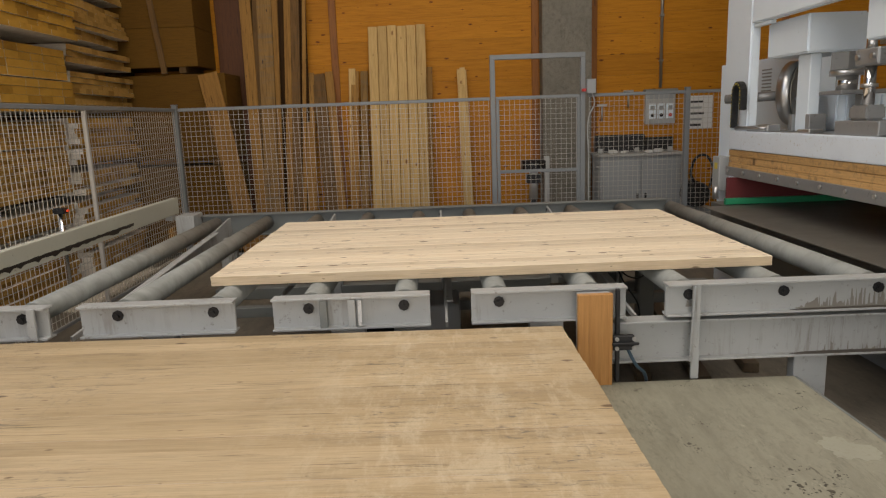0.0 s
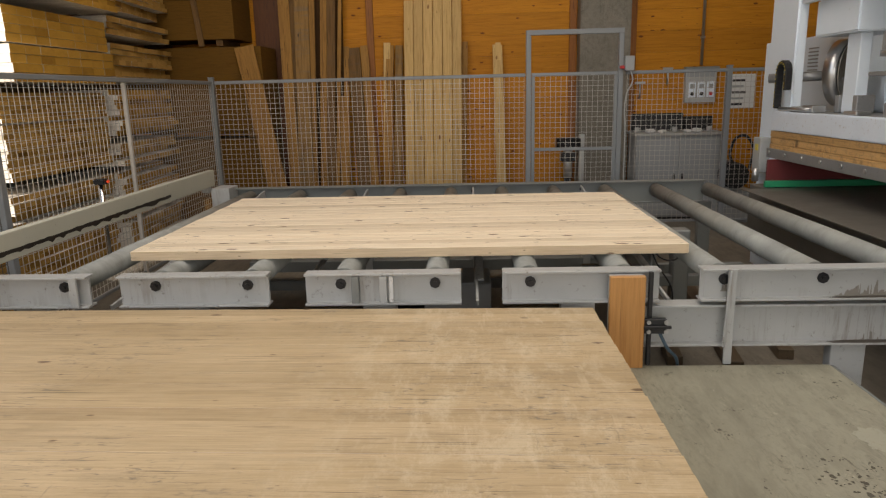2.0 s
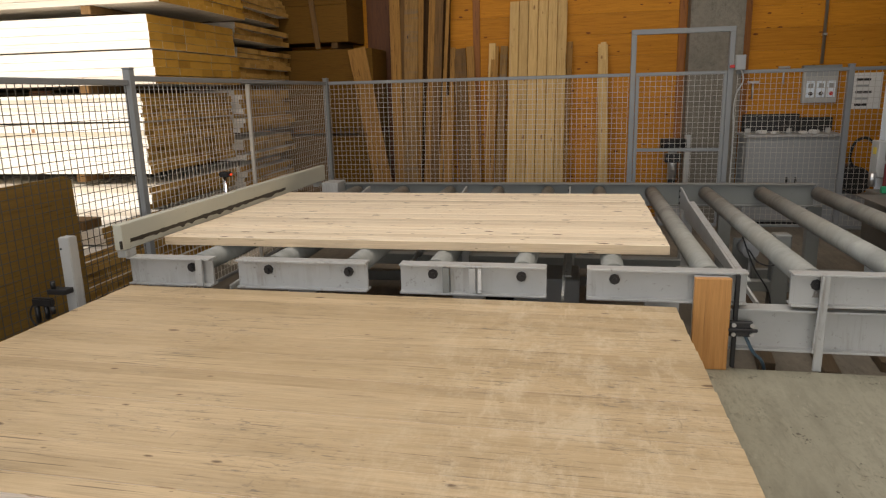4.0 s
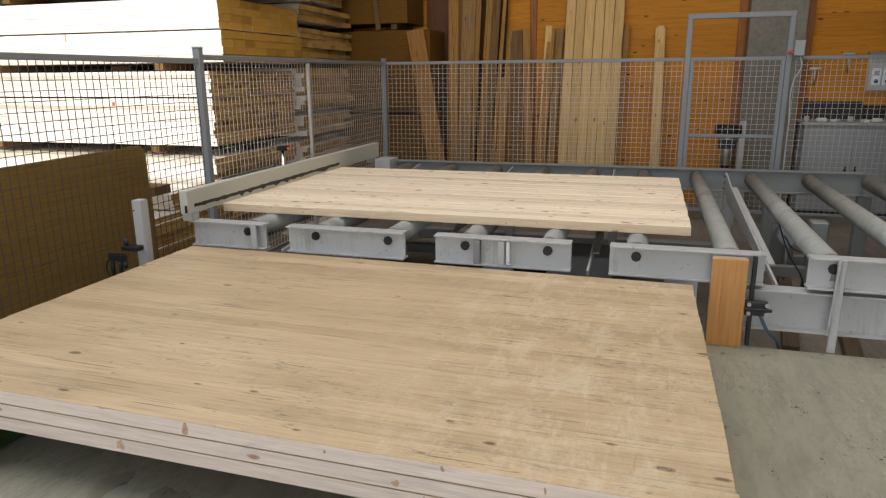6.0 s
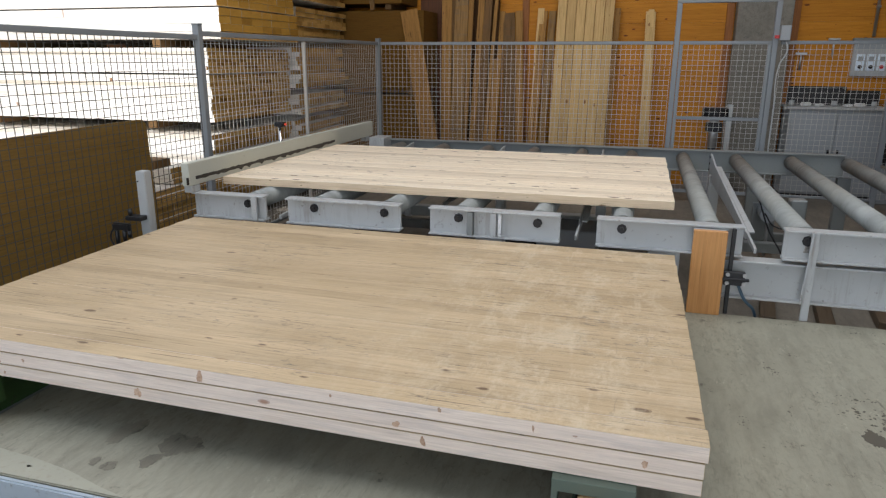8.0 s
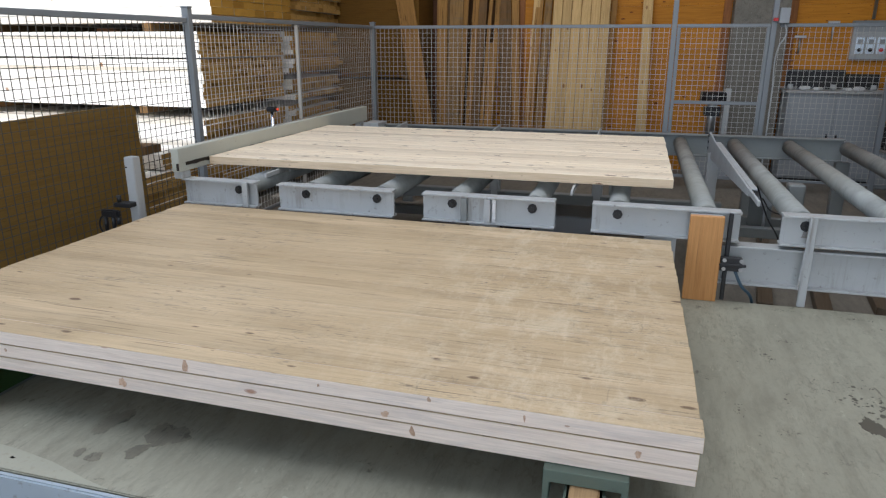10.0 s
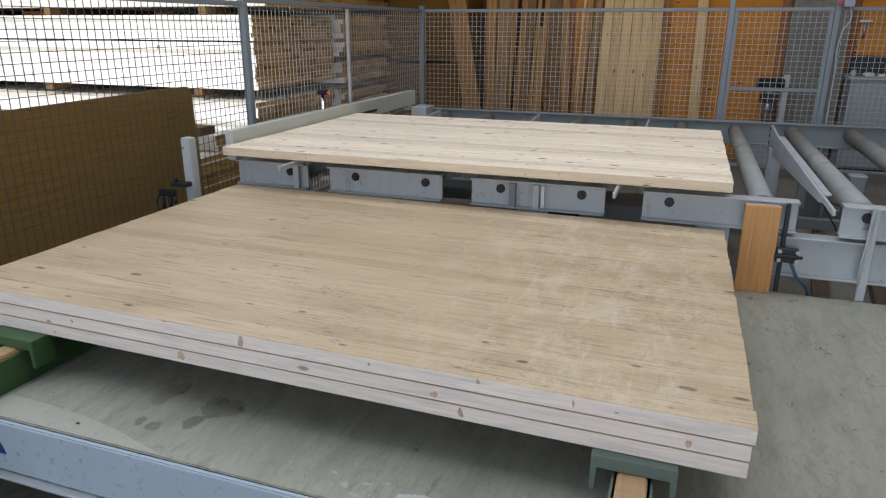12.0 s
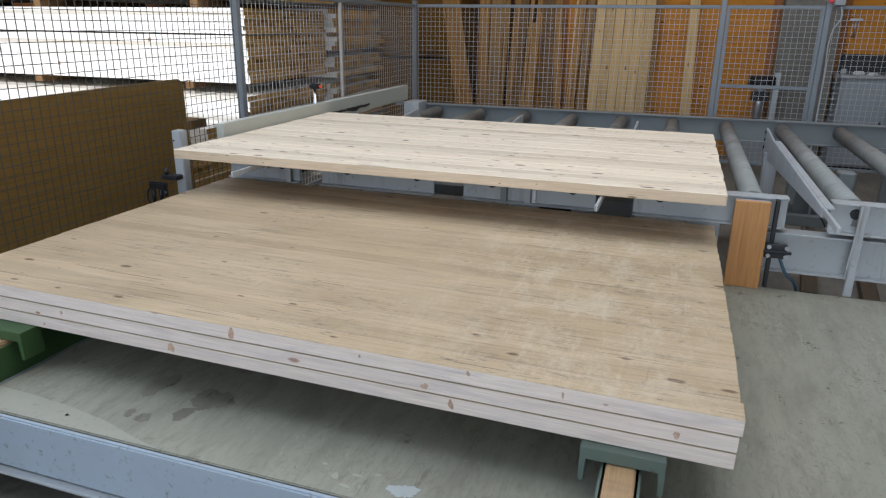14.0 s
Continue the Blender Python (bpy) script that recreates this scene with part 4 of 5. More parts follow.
lumber_bundle(-9.4, -4.05, 5.30, 6.95, 0.08, 0.76, 0.05, 0.17, LUMBER, WL, 1, 0.018)
lumber_bundle(-9.4, -4.02, 5.26, 6.95, 0.80, 1.00, 0.05, 0.15, LUMBER, WL, 2, 0.018, bearers=False)
lumber_bundle(-9.6, -4.02, 5.30, 6.98, 1.12, 1.575, 0.038, 0.14, LUMBER, WL, 3, 0.018)
lumber_bundle(-9.5, -4.02, 5.28, 6.98, 1.59, 1.83, 0.034, 0.14, LUMBER, WL, 4, 0.018, bearers=False)
lumber_bundle(-9.5, -3.90, 5.34, 6.95, 1.91, 2.20, 0.072, 0.2, LUMBER_GOLD, GL, 5, 0.006)
lumber_bundle(-9.5, -3.93, 5.36, 6.92, 2.215, 2.50, 0.072, 0.2, LUMBER_GOLD, GL, 6, 0.006, bearers=False)
lumber_bundle(-9.2, -3.82, 5.40, 7.05, 2.60, 3.05, 0.055, 0.16, LUMBER_GOLD, "bundle of pale sawn boards high on the lumber pile", 7, 0.015)
lumber_bundle(-9.2, -3.86, 5.40, 7.05, 3.12, 3.6, 0.055, 0.16, LUMBER_GOLD, "bundle of pale sawn boards high on the lumber pile", 8, 0.015)

DL = "bundle of uneven sawn boards stacked in the dim store"
lumber_bundle(-9.0, -4.00, 7.15, 8.82, 0.08, 0.55, 0.055, 0.14, LUMBER, DL, 11, 0.06)
lumber_bundle(-9.0, -4.02, 7.15, 8.78, 0.63, 0.98, 0.055, 0.14, LUMBER_GOLD, DL, 12, 0.06)
lumber_bundle(-9.0, -4.00, 7.15, 8.82, 1.06, 1.30, 0.055, 0.14, LUMBER, DL, 13, 0.06)
lumber_bundle(-9.0, -4.00, 7.15, 8.82, 1.38, 1.86, 0.055, 0.14, LUMBER_GOLD, DL, 14, 0.06)
lumber_bundle(-9.0, -4.00, 7.15, 8.86, 1.94, 2.33, 0.055, 0.14, LUMBER, DL, 15, 0.06)
lumber_bundle(-9.0, -4.00, 7.15, 8.86, 2.42, 2.60, 0.055, 0.14, LUMBER, DL, 16, 0.06)
lumber_bundle(-9.0, -4.00, 7.15, 8.86, 2.69, 3.12, 0.055, 0.14, LUMBER, DL, 17, 0.06)
lumber_bundle(-9.0, -4.00, 7.15, 8.86, 3.2, 3.6, 0.055, 0.14, LUMBER, DL, 18, 0.06)

lumber_bundle(-7.2, -3.66, 3.78, 5.0, 0.08, 0.70, 0.05, 0.17, LUMBER, "low bundle of sawn boards behind the fence", 21, 0.02)
lumber_bundle(-7.0, -3.70, 4.20, 5.05, 0.71, 0.84, 0.045, 0.17, LUMBER, "loose sawn boards on a low bundle behind the fence", 22, 0.05, bearers=False)
solid("offcut_beam", box(-6.2, -3.62, 3.86, 4.05, 0.90, 0.97, 0.004), PLANK_OLD, "dark sawn beam lying on a low lumber bundle", "beam")
for x in (-5.8, -4.0):
    solid("spacer_block", box(x, x + 0.09, 3.84, 4.09, 0.701, 0.899, 0.003), LUMBER, "pale timber spacer block on a lumber bundle", "timber block", "spacer blocks")


def brown_board():
    bm = bmesh.new()
    pts = [(0.55, 0.0), (3.70, 0.0), (3.70, 1.24)]
    pts += [(3.64 + 0.06 * math.cos(a), 1.25 + 0.06 * math.sin(a)) for a in (0.0, 0.52, 1.05, 1.57)]
    pts += [(0.55, 1.27)]
    add_prism(bm, pts, "x", -0.011, 0.011)
    solid("particle_board", finish(bm), BOARD, "large brown particle board leaning behind the fence mesh", "board", at=pose(-3.52, 0, 0.0, 0, 0, 0) @ pose(0, 0, 0.003, 0, -1.0, 0))


brown_board()


def clamp_post():
    p = thing("clamp_post", "pale grey square post with a black clamp device", "post")
    part("tube", box(-3.065, -2.995, 2.97, 3.04, 0.0, 1.05, 0.005, 2), BEAM, p)
    part("hole", rod((-3.050, 2.966, 0.985), (-3.050, 2.971, 0.985), 0.006, 8), BLACK, p)
    arm = part("bracket", box(-3.125, -3.005, 2.90, 2.969, 0.735, 0.765, 0.004), BLACK, p, "black clamp bracket")
    part("body", box(-3.205, -3.075, 2.865, 2.90, 0.675, 0.722, 0.008, 2), BLACK, arm, "black clamp body")
    for x, z in ((-3.185, 0.575), (-3.125, 0.60), (-3.085, 0.63)):
        part("clamp_leg", rod((x, 2.882, z), (x, 2.882, 0.674), 0.014, 12), BLACK, arm)
    part("knob", rod((-3.095, 2.92, 0.766), (-3.095, 2.92, 0.81), 0.014, 10), BLACK, arm)
    hose("cable", [(-3.165, 2.88, 0.70), (-3.215, 2.87, 0.66), (-3.215, 2.87, 0.58), (-3.155, 2.88, 0.53), (-3.115, 2.90, 0.58)], 0.006, BLACK, arm)
    part("foot", box(-3.095, -3.0, 2.94, 3.07, 0.0, 0.012, 0.002), BEAM, p)


clamp_post()


def light_sensor():
    s = thing("light_sensor", "chrome post with a sensor head and red indicator", "sensor")
    part("stem", rod((-2.945, 4.66, 0.62), (-2.945, 4.66, 1.19), 0.014, 14), CHROME, s)
    head = part("head", box(-2.985, -2.90, 4.63, 4.70, 1.185, 1.225, 0.008, 2), BOLT, s, "dark sensor head")
    part("indicator", box(-2.899, -2.884, 4.650, 4.680, 1.195, 1.214, 0.005, 2), RED_LAMP, head, "lit red indicator")


light_sensor()


# ---- by the wall behind the fence ----
def cabinet():
    c = thing("tool_cabinet", "grey steel two-door cabinet cluttered on top", "cabinet")
    part("body", box(1.90, 3.02, 9.12, 9.60, 0.05, 1.15, 0.006), BOX_GREY, c)
    part("plinth", box(1.93, 2.99, 9.15, 9.58, 0.0, 0.049), BLACK, c)
    for a, b in ((1.93, 2.455), (2.465, 2.99)):
        d = part("door", box(a, b, 9.10, 9.118, 0.08, 1.10, 0.004), BOX_GREY, c)
        hx = b - 0.05 if a < 2 else a + 0.05
        part("handle", box(hx - 0.012, hx + 0.012, 9.075, 9.099, 0.52, 0.64, 0.004), BLACK, d, "black handle")
    part("top", box(1.87, 3.05, 9.07, 9.62, 1.152, 1.18, 0.004), BEAM, c, "pale grey top")


cabinet()


def clutter():
    rnd = random.Random(3)
    solid("tool_rack", box(1.93, 2.62, 9.50, 9.60, 1.181, 1.42, 0.012), BLACK, "black tool rack standing on the cabinet", "tool rack")
    solid("tool_rack", box(2.64, 3.02, 9.50, 9.60, 1.181, 1.37, 0.012), BLACK, "low black tool rack standing on the cabinet", "tool rack")
    for i in range(7):
        x = 1.94 + i * 0.16 + rnd.uniform(-0.02, 0.02)
        if i % 3 == 0:
            bm = rod((0, 0, 0), (0, 0, 0.07), 0.035, 14, 0.03)
            solid("small_can", bm, BEAM, "small pale can on the cabinet", "can", "cans on the cabinet", at=pose(x, 9.22, 1.181))
        else:
            bm = box(-0.06, 0.06, -0.04, 0.04, 0, 0.035 + 0.012 * (i % 2), 0.012, 2)
            solid("rag", bm, PAPER, "crumpled pale rag on the cabinet", "rag", "rags on the cabinet", at=pose(x, 9.2 + 0.03 * (i % 2), 1.181, 0, 0, 25 * i))


clutter()


def switch_panel():
    s = thing("switch_panel", "pale wall switch panel with three sockets", "switch panel")
    part("back", box(2.66, 3.08, 9.64, 9.70, 1.55, 1.99, 0.006), BEAM, s)
    part("hood", box(2.64, 3.10, 9.60, 9.70, 1.991, 2.03, 0.005), BEAM_SHADED, s, "grey hood")
    part("dark_strip", box(2.68, 3.06, 9.632, 9.639, 1.89, 1.96, 0.002), BOX_GREY, s)
    for i in range(3):
        x = 2.75 + 0.125 * i
        part("socket", box(x - 0.05, x + 0.05, 9.618, 9.639, 1.62, 1.83, 0.006), WHITE, s)
        part("knob", rod((x, 9.618, 1.67), (x, 9.600, 1.67), 0.024, 14), RED_PLASTIC if i == 2 else BLACK, s, "round knob")
    for i in range(3):
        x = 2.75 + 0.125 * i
        part("cover", box(x - 0.03, x + 0.03, 9.61, 9.617, 1.74, 1.80, 0.002), BOX_GREY, s)


switch_panel()
p = thing("conduit", "thin galvanised conduit on the orange wall", "conduit")
part("tube", rod((2.87, 9.67, 2.05), (2.87, 9.67, 5.0), 0.020, 12), STEEL, p)
for z in (2.4, 3.0, 3.7):
    part("clip", box(2.845, 2.895, 9.64, 9.70, z, z + 0.03, 0.003), STEEL, p)


def notice():
    s = thing("wall_notice", "white notice with grey unreadable bars", "notice")
    part("sheet", box(3.28, 3.62, 9.680, 9.688, 1.46, 1.92, 0.001), PAPER, s)
    rnd = random.Random(4)
    for i in range(5):
        z = 1.85 - i * 0.08
        part("bar", box(3.31, 3.45 + rnd.uniform(0, 0.13), 9.676, 9.6795, z - 0.03, z), BOX_GREY if i % 2 else BLACK, s)


notice()


def small_tool(x, z):
    s = thing("hanging_tool", "small steel tool hanging on the wall", "tool", "tools on the wall")
    part("shaft", rod((x, 9.66, z), (x, 9.66, z + 0.2), 0.012, 8), STEEL, s)
    part("head", box(x - 0.07, x + 0.07, 9.645, 9.675, z + 0.201, z + 0.23, 0.004), STEEL, s)


small_tool(2.05, 1.62)
small_tool(2.42, 1.80)


def pump():
    s = thing("pump_unit", "dark compressed-air unit behind the gate", "pump")
    part("post", box(1.165, 1.235, 9.22, 9.30, 0, 1.178, 0.004), BEAM, s, "pale post")
    part("motor", rod((0.86, 9.26, 1.05), (1.18, 9.26, 1.05), 0.085, 18), BOLT, s, "dark motor")
    part("flange", rod((1.02, 9.26, 0.97), (1.02, 9.26, 0.60), 0.06, 14), STEEL, s)
    part("bowl", rod((1.02, 9.26, 0.595), (1.02, 9.26, 0.42), 0.05, 14, 0.035), BOLT, s)
    part("valve", box(0.92, 1.12, 9.17, 9.35, 0.82, 0.94, 0.01), BOLT, s)
    part("base", box(0.85, 1.28, 9.15, 9.37, 0.0, 0.415, 0.006), BOX_GREY, s)


pump()


def dark_machine():
    s = thing("motor_unit", "dark motor and hoses beside the press", "motor")
    part("motor", rod((3.15, 8.9, 0.62), (3.15, 9.3, 0.62), 0.17, 20), BOLT, s)
    part("fan_cover", rod((3.15, 8.84, 0.62), (3.15, 8.899, 0.62), 0.15, 20, 0.165), BLACK, s)
    part("frame", box(2.98, 3.36, 8.9, 9.35, 0.0, 0.445, 0.01), BOX_GREY, s)
    hose("cable", [(3.1, 8.85, 0.75), (3.0, 8.75, 0.95), (3.1, 8.72, 1.15), (3.3, 8.8, 1.0), (3.35, 9.0, 0.7)], 0.018, BLACK, s)


dark_machine()


# ---- details at the conveyor's front ----
def valve_set():
    s = thing("valve_set", "black rod with a clamped valve block and a hose", "valve")
    part("rod", box(0.600, 0.622, 3.302, 3.324, 0.346, 0.850, 0.003), BLACK, s, "black upright bar")
    v = part("block", box(0.576, 0.69, 3.27, 3.30, 0.53, 0.61, 0.004), BLACK, s)
    for z in (0.545, 0.595):
        for x in (0.596, 0.684):
            part("screw", rod((x, 3.264, z), (x, 3.256, z), 0.011, 8), STEEL, v)
    part("bar", box(0.57, 0.71, 3.25, 3.263, 0.562, 0.578, 0.003), BOLT, v)
    hose("hose", [(0.66, 3.29, 0.529), (0.70, 3.28, 0.45), (0.76, 3.32, 0.38), (0.80, 3.45, 0.2), (0.82, 3.6, 0.03)], 0.009, HOSE, s, "blue-grey air hose")


valve_set()


def conveyor_underneath():
    """What shows between the rollers: a chain drive, a cable loop and timber on the floor."""
    s = thing("drive_unit", "grey chain drive under the rollers", "drive unit")
    part("box", box(-0.62, -0.18, 4.2, 4.6, 0.2, 0.55, 0.01), BOX_GREY, s)
    part("motor", rod((-0.9, 4.4, 0.4), (-0.63, 4.4, 0.4), 0.1, 18), BOLT, s)
    part("bracket", box(-0.70, -0.10, 4.15, 4.65, 0.0, 0.199, 0.006), BEAM_SHADED, s)
    s = thing("cable_loop", "black cables hung between the rollers", "cable", "cables under the conveyor")
    hose("cable", [(1.05, 5.0, 0.60), (1.12, 4.9, 0.52), (1.22, 4.9, 0.52), (1.27, 5.0, 0.60)], 0.006, BLACK, s)
    hose("cable", [(1.0, 5.0, 0.70), (1.08, 4.9, 0.48), (1.18, 4.85, 0.30), (1.2, 5.0, 0.03)], 0.006, BLACK, s)
    for x, y in ((1.0, 4.1), (1.35, 4.0), (1.75, 4.2)):
        solid("floor_timber", box(-0.05, 0.05, 0, 1.9, 0, 0.07, 0.004), DARK_TIMBER, "dark timber lying under the rollers", "timber", "timbers under the conveyor", at=pose(x, y, 0.001, 0, 0, -8))


conveyor_underneath()


def smear(x0, x1, z0, low, high, seed, y, ragged):
    """A flat oil smear with an uneven upper edge."""
    rnd = random.Random(seed)
    n = 170
    tops, h = [], 0.0
    for i in range(n + 1):
        u = i / n
        if i % rnd.choice((1, 2, 2, 3)) == 0:
            h = rnd.random() ** ragged
        env = min(1.0, 4 * u, 4 * (1 - u))
        tops.append((x0 + (x1 - x0) * u, z0 + low + (high - low) * h * env))
    bm = bmesh.new()
    add_prism(bm, [(x0, z0)] + tops + [(x1, z0)], "y", y - 0.0012, y)
    return finish(bm)


def grease_marks():
    """Dark oil drips on the long front beam."""
    s = thing("oil_stain", "dark oil smears on the grey front beam", "stain", "oil stains")
    part("smear", smear(1.57, 2.30, 0.691, 0.006, 0.105, 9, 3.3715, 1.6), SMEAR, s)
    part("smear", smear(1.69, 2.17, 0.442, 0.002, 0.07, 12, 3.3915, 6.0), SMEAR, s)
    part("smear", smear(0.985, 1.02, 0.724, 0.005, 0.07, 5, 3.3715, 1.5), SMEAR, s)
    for x0, x1, y0, y1, z in ((1.53, 2.32, 3.3365, 3.370, 0.6914), (1.55, 2.28, 3.347, 3.390, 0.4424)):
        bm = bmesh.new()
        rnd = random.Random(int(z * 100))
        o = [(x0 + (x1 - x0) * i / 24, y0 + 0.004 * rnd.random()) for i in range(1, 25)] + [(x1, y1), (x0 + 0.1, y1), (x0, (y0 + y1) / 2)]
        add_prism(bm, o, "z", z, z + 0.0015)
        part("pool", finish(bm), STAIN, s, "dried oil pool")


grease_marks()


# ---- the press ----
def press():
    p = thing("panel_press", "white hydraulic panel press with a timber-faced platen", "press")
    X = 2.45
    # side frame with its window
    part("end_column", box(X + 0.08, X + 0.17, 6.17, 6.69, 0.0, 3.6, 0.012, 2), WHITE, p, "white end column")
    part("end_plate", box(X + 0.09, X + 0.15, 6.693, 6.80, 0.0, 2.15, 0.006), WHITE, p)
    part("top_beam", box(X + 0.082, X + 0.168, -0.5, 6.168, 2.46, 3.6, 0.012, 2), WHITE, p, "white top beam")
    part("notch_plate", box(X + 0.10, X + 0.15, 5.86, 6.166, 2.43, 2.458, 0.004), WHITE, p)
    up = part("upper_platen", box(X, X + 0.075, -0.5, 6.355, 1.36, 1.53, 0.008, 2), WHITE_WORN, p, "scuffed white platen")
    part("platen_body", box(X + 0.078, X + 1.9, -0.5, 6.16, 1.362, 1.528, 0.004), OILY, up, "oily dark platen top")
    for k in range(3):
        part("timber_layer", box(X + 0.006 + 0.004 * (k % 2), X + 0.075, -0.5, 6.352, 1.185 + 0.058 * k, 1.185 + 0.058 * (k + 1) - 0.003, 0.002), PLY_DARK, up, "oil-stained timber layer")
    part("timber_core", box(X + 0.078, X + 1.88, -0.5, 6.16, 1.186, 1.358), PLY_DARK, up)
    st = part("steel_strip", box(X - 0.012, X + 0.005, -0.5, 6.37, 1.115, 1.20, 0.003), OILY, up, "bolted steel strip")
    bolt = mesh_of("bolt", rod((-0.013, 0, 0), (-0.024, 0, 0), 0.016, 8), STEEL)
    for i in range(20):
        part("bolt", bolt, STEEL, st, at=pose(X, 6.3 - 0.31 * i, 1.165))
    part("bed", box(X - 0.12, X + 1.9, -0.5, 6.42, 0.30, 0.86, 0.006), DARKBED, p, "dark steel press bed")
    part("bed_edge", box(2.335, X + 1.9, 6.09, 6.135, 0.869, 0.925, 0.003), GREEN, p, "bright green strip")
    part("side_cheek", box(2.36, X + 1.9, 6.14, 6.166, 0.864, 1.112, 0.003), RED, p, "dark red cheek plate")
    part("guide_block", box(X - 0.02, X + 0.079, 6.50, 6.66, 0.95, 1.28, 0.006), BEAM, p, "grey guide block")
    part("label_plate", box(X - 0.026, X - 0.021, 6.54, 6.60, 1.16, 1.22), YELLOW, p, "yellow label")
    part("end_stop", rod((X - 0.06, 6.46, 0.88), (X - 0.06, 6.46, 1.0), 0.03, 12), STEEL, p)
    part("base", box(X + 0.18, X + 1.8, -0.5, 6.1, 0.0, 0.299), BOX_GREY, p)
    # hydraulics behind the window
    part("cylinder_box", box(2.63, 3.10, 5.40, 6.06, 2.145, 2.445, 0.014, 2), WHITE, p, "white valve housing")
    part("hanger", box(2.72, 2.79, 4.585, 4.66, 2.13, 2.9, 0.004), STEEL, p, "grey hanger bar")
    part("guide_bar", box(2.70, 2.79, 5.47, 5.66, 1.531, 2.144, 0.006), WHITE, p, "pale guide bar")
    for y0, y1 in ((5.40, 5.465), (5.665, 5.73)):
        part("guide_clamp", box(2.68, 2.82, y0, y1, 1.531, 1.67, 0.006), OILY, p, "dark clamp beside the guide bar")
    part("bed_plate", box(2.10, X + 0.3, -0.5, 6.04, 0.8605, 0.868, 0.001), DARKBED, p, "dusty dark bed plate")
    fl = part("flange_disc", rod((2.892, 6.118, 1.85), (2.96, 6.027, 1.85), 0.28, 56), POLISHED, p, "polished flange rim")
    part("flange_face", rod((2.961, 6.026, 1.85), (2.968, 6.017, 1.85), 0.272, 56), FLANGE_FACE, fl, "dull brown-grey flange face")
    for k in range(6):
        a = math.radians(60 * k + 15)
        q = Vector((2.969, 6.016, 1.85)) + Vector((0.8, 0.6, 0)) * 0.2 * math.cos(a) + Vector((0, 0, 0.2)) * math.sin(a)
        part("flange_bolt", rod(q, q + Vector((0.6, -0.8, 0)) * 0.018, 0.018, 6), OILY, fl)
    part("flange_hub", rod((2.80, 6.10, 1.83), (2.88, 6.118, 1.84), 0.06, 20), OILY, fl)
    part("shaft", rod((2.44, 6.44, 1.82), (2.86, 6.11, 1.835), 0.042, 20), OILY, fl, "dark steel shaft")
    # upright cylinder with its hexagon nut and flange
    part("cylinder_nut", rod((2.90, 5.30, 2.0), (2.90, 5.30, 2.13), 0.135, 6), OILY, p)
    part("cylinder_flange", rod((2.90, 5.30, 1.955), (2.90, 5.30, 1.998), 0.125, 28), POLISHED, p)
    part("piston", rod((2.90, 5.30, 1.845), (2.90, 5.30, 1.954), 0.075, 24), CHROME, p, "chrome piston")
    part("piston_plate", box(2.74, 3.20, 5.10, 5.40, 1.812, 1.844, 0.006), OILY, p, "oily bearing plate")
    part("piston_leg", box(3.02, 3.10, 5.30, 5.38, 1.531, 1.811, 0.006), OILY, p)
    # slim piston nearer the front
    part("slim_piston", rod((2.62, 4.57, 1.731), (2.62, 4.57, 1.985), 0.037, 20), CHROME, p, "chrome piston")
    part("piston_ring", rod((2.62, 4.57, 1.845), (2.62, 4.57, 1.87), 0.052, 20), STEEL, p)
    part("piston_foot", box(2.545, 2.68, 4.46, 4.66, 1.63, 1.73, 0.014, 2), OILY, p)
    part("foot_plate", box(2.50, 2.74, 4.25, 4.74, 1.531, 1.628, 0.006), OILY, p, "oily foot plate")
    part("piston_head", box(2.57, 2.70, 4.42, 4.68, 1.986, 2.10, 0.012), OILY, p)
    for y in (4.47, 4.63):
        part("head_bolt", rod((2.569, y, 2.045), (2.552, y, 2.045), 0.02, 6), STEEL, p)
    part("head_rod", rod((2.62, 4.57, 2.101), (2.62, 4.57, 2.15), 0.03, 16), STEEL, p)
    part("fitting", rod((2.58, 4.30, 2.0), (2.58, 4.30, 2.11), 0.025, 12), POLISHED, p, "hose fitting")
    part("front_housing", box(2.622, 3.2, 3.2, 4.66, 2.155, 2.75, 0.012, 2), WHITE, p, "white front housing")
    part("rear_cover", box(2.95, 3.45, 5.50, 6.0, 1.531, 1.83, 0.012, 2), WHITE, p, "white rear cover")
    for x in (3.02, 3.16, 3.30):
        part("cover_rib", box(x, x + 0.02, 5.47, 5.499, 1.535, 1.80, 0.002), WHITE, p)
    cab = part("control_cabinet", box(3.32, 3.9, 6.75, 7.85, 0.0, 2.25, 0.012, 2), WHITE, p, "white cabinet with louvres")
    for k in range(7):
        part("louvre", box(3.312, 3.319, 7.38, 7.585, 1.90 + 0.037 * k, 1.914 + 0.037 * k), BOX_GREY, cab)
    part("clamp_rod", rod((2.49, 6.30, 1.555), (2.49, 5.72, 1.555), 0.018, 10), STEEL, p)
    for y, h, m in ((5.80, 0.06, STEEL), (6.02, 0.045, OILY), (5.15, 0.03, POLISHED), (4.02, 0.025, WHITE), (3.7, 0.05, OILY)):
        part("clamp_bar", box(X + 0.05, X + 0.16, y - 0.09, y + 0.09, 1.531, 1.531 + h, 0.006), m, p)
    hose("pressure_hose", [(2.58, 4.30, 2.10), (2.60, 4.18, 2.2), (2.66, 4.05, 2.1), (2.8, 4.1, 1.8), (2.9, 4.5, 1.62)], 0.018, BLACK, p)
    # cable chain bent over the platen's end
    pts = [(X + 0.02, 6.22 + 0.085 * math.cos(a), 1.87 + 0.085 * math.sin(a)) for a in [math.pi * i / 8 for i in range(9)]]
    pts = [(X + 0.02, 6.305, 1.56), (X + 0.02, 6.305, 1.72)] + pts + [(X + 0.02, 6.135, 1.72)]
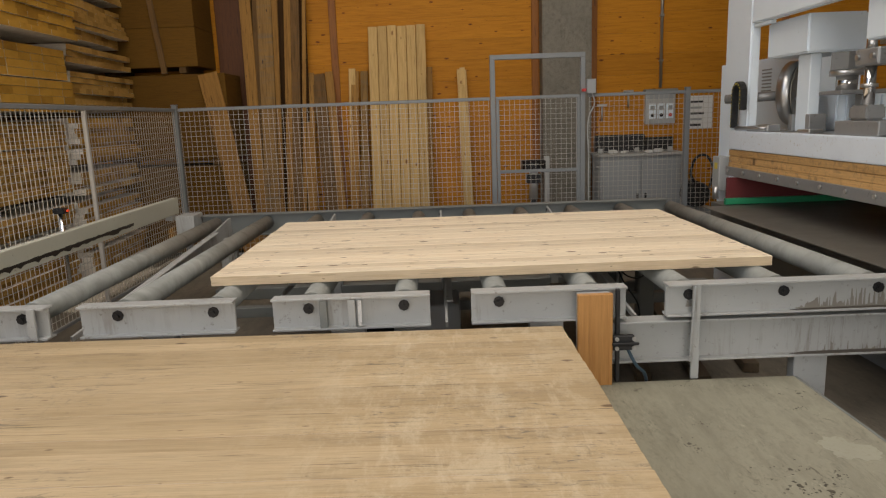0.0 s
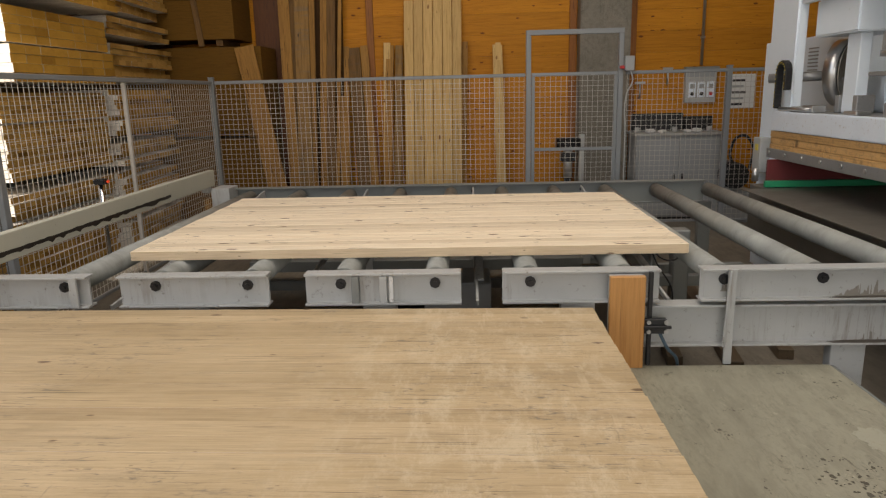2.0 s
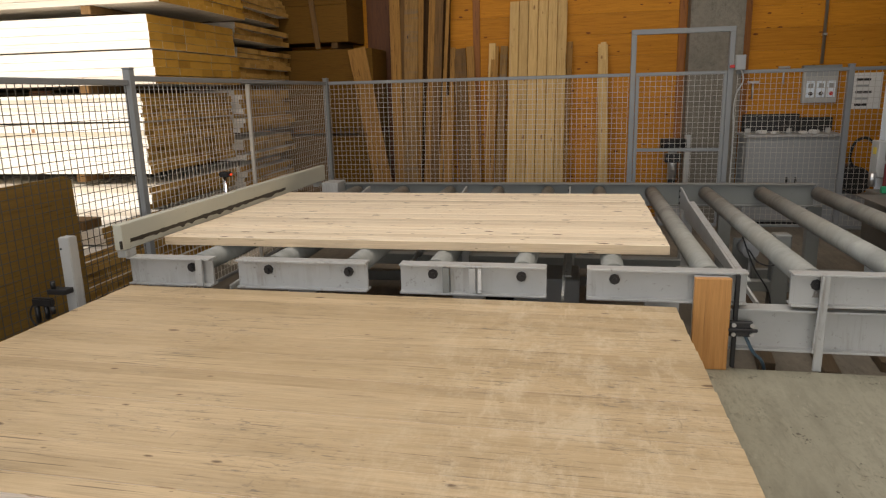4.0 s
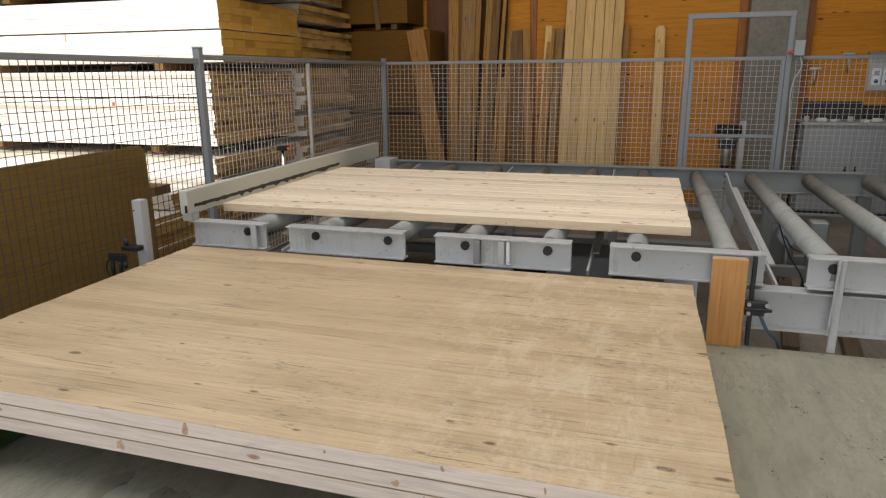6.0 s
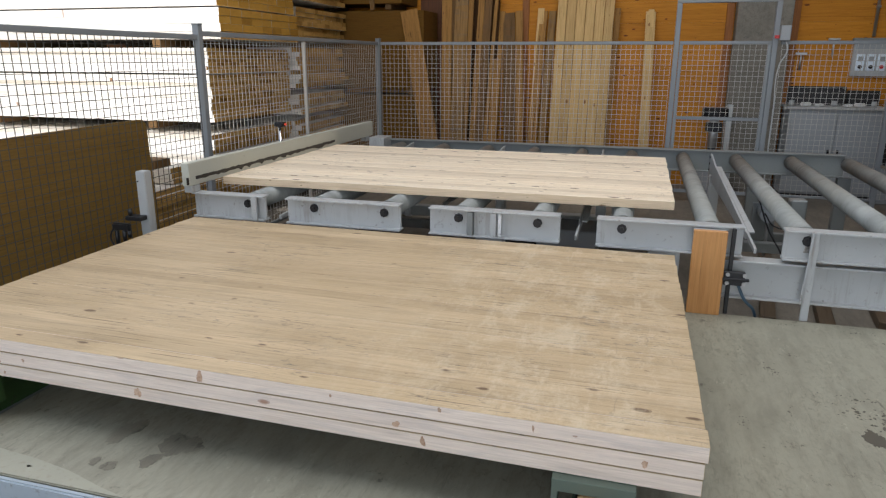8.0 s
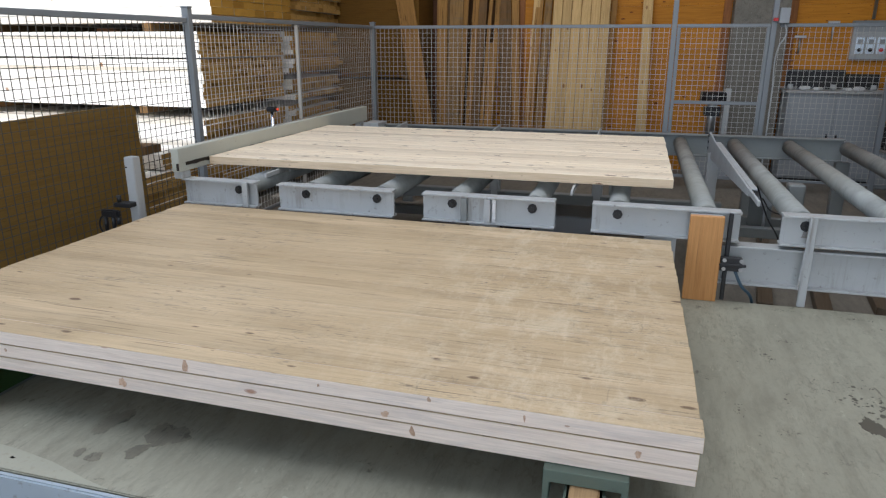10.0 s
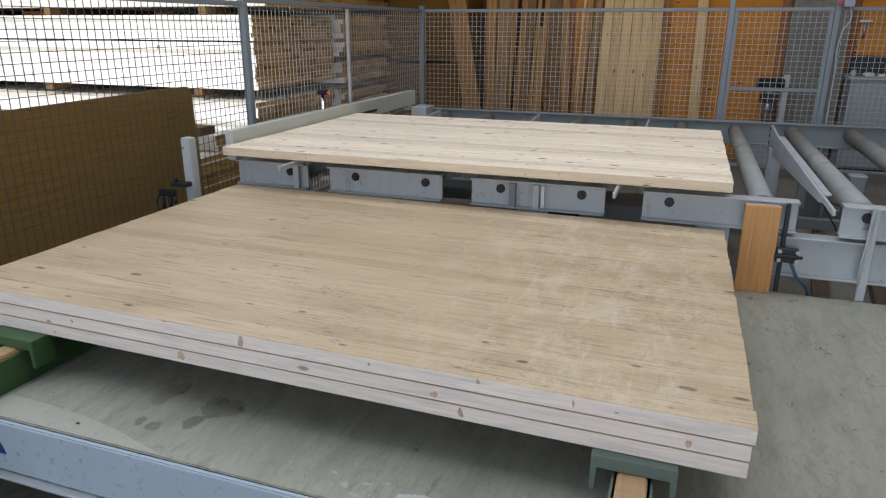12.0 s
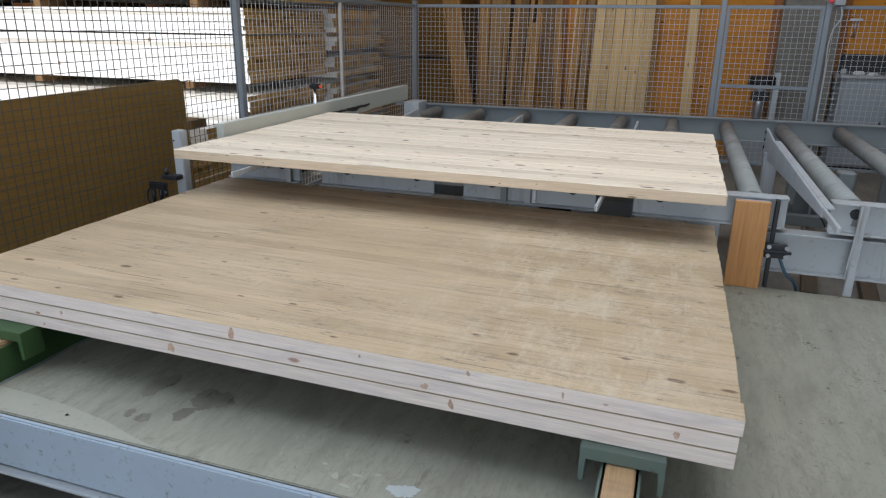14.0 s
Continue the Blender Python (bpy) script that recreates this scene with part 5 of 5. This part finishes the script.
    pin = mesh_of("chain_pin", rod((0, 0, 0), (-0.003, 0, 0), 0.006, 6), YELLOW)
    link = mesh_of("chain_link", box(-0.03, 0.03, -0.022, 0.022, -0.018, 0.018, 0.006), BLACK)
    for i in range(len(pts) - 1):
        a, b = Vector(pts[i]), Vector(pts[i + 1])
        n = max(1, round((b - a).length / 0.04))
        for k in range(n):
            q = a.lerp(b, (k + 0.5) / n)
            part("chain_pin", pin, YELLOW, p, at=pose(q.x - 0.031, q.y, q.z))
            part("chain_link", link, BLACK, p, at=pose(q.x, q.y, q.z, math.degrees(math.atan2((b - a).z, (b - a).y))))


FLANGE_FACE = paint("dull_flange_face", (0.30, 0.275, 0.24), 0.5, (0.16, 0.14, 0.11), 0.4, 0.2, grime=0.6)
PLY_DARK = wood("oil_stained_timber", (0.66, 0.40, 0.17), (0.46, 0.26, 0.10), (0.05, 0.03, 0.02), grain=(1.1, 22, 22), axis="y", knots=0.3, vary=0.2, dirt=(0.04, 0.03, 0.02), dirt_amount=0.6)
YELLOW = plain("yellow_label", (0.7, 0.55, 0.08), 0.5)
press()

# ---- what moves ----
def motions():
    slide = [(0.0, 1.585), (0.5, 1.412), (1.0, 1.246), (1.5, 1.08), (2.0, 0.91), (2.5, 0.735), (3.0, 0.56), (3.6, 0.385), (4.3, 0.30)]
    rows = [(t, pose(x - PANEL_L / 2, 4.685, 0.857)) for t, x in slide]
    rows += [(t, pose(x - PANEL_L / 2, 4.685, z)) for t, x, z in ((8.2, 0.30, 0.857), (9.1, 0.30, 0.858), (9.6, 0.302, 0.888))]
    rows += [(t, pose(0.31 - PANEL_L / 2, y + 1.01, z + 0.002)) for t, y, z in LIFT]
    walk(moving_panel, rows)
    low = [(0.0, 0.0, 0.0, 3.6), (7.2, 0.0, 0.0, 3.6), (8.0, 0.0, 0.0, 2.7), (8.7, 0.0, 0.005, 1.2), (9.2, 0.0, 0.025, 0.2), (9.6, 0.0, 0.05, 0.0)]
    walk(carriage_thing, [(t, pose(0, 6.40 + y, 0.80 + z, a)) for t, y, z, a in low] + [(t, pose(0, 6.40 + y - 3.675, z - 0.037)) for t, y, z in LIFT])


LIFT = [(10.5, 3.47, 0.917), (11.0, 3.35, 0.917), (11.5, 3.248, 0.917), (12.0, 3.15, 0.917), (12.5, 3.06, 0.917), (13.0, 2.953, 0.917), (13.5, 2.857, 0.917), (14.0, 2.755, 0.917)]
motions()
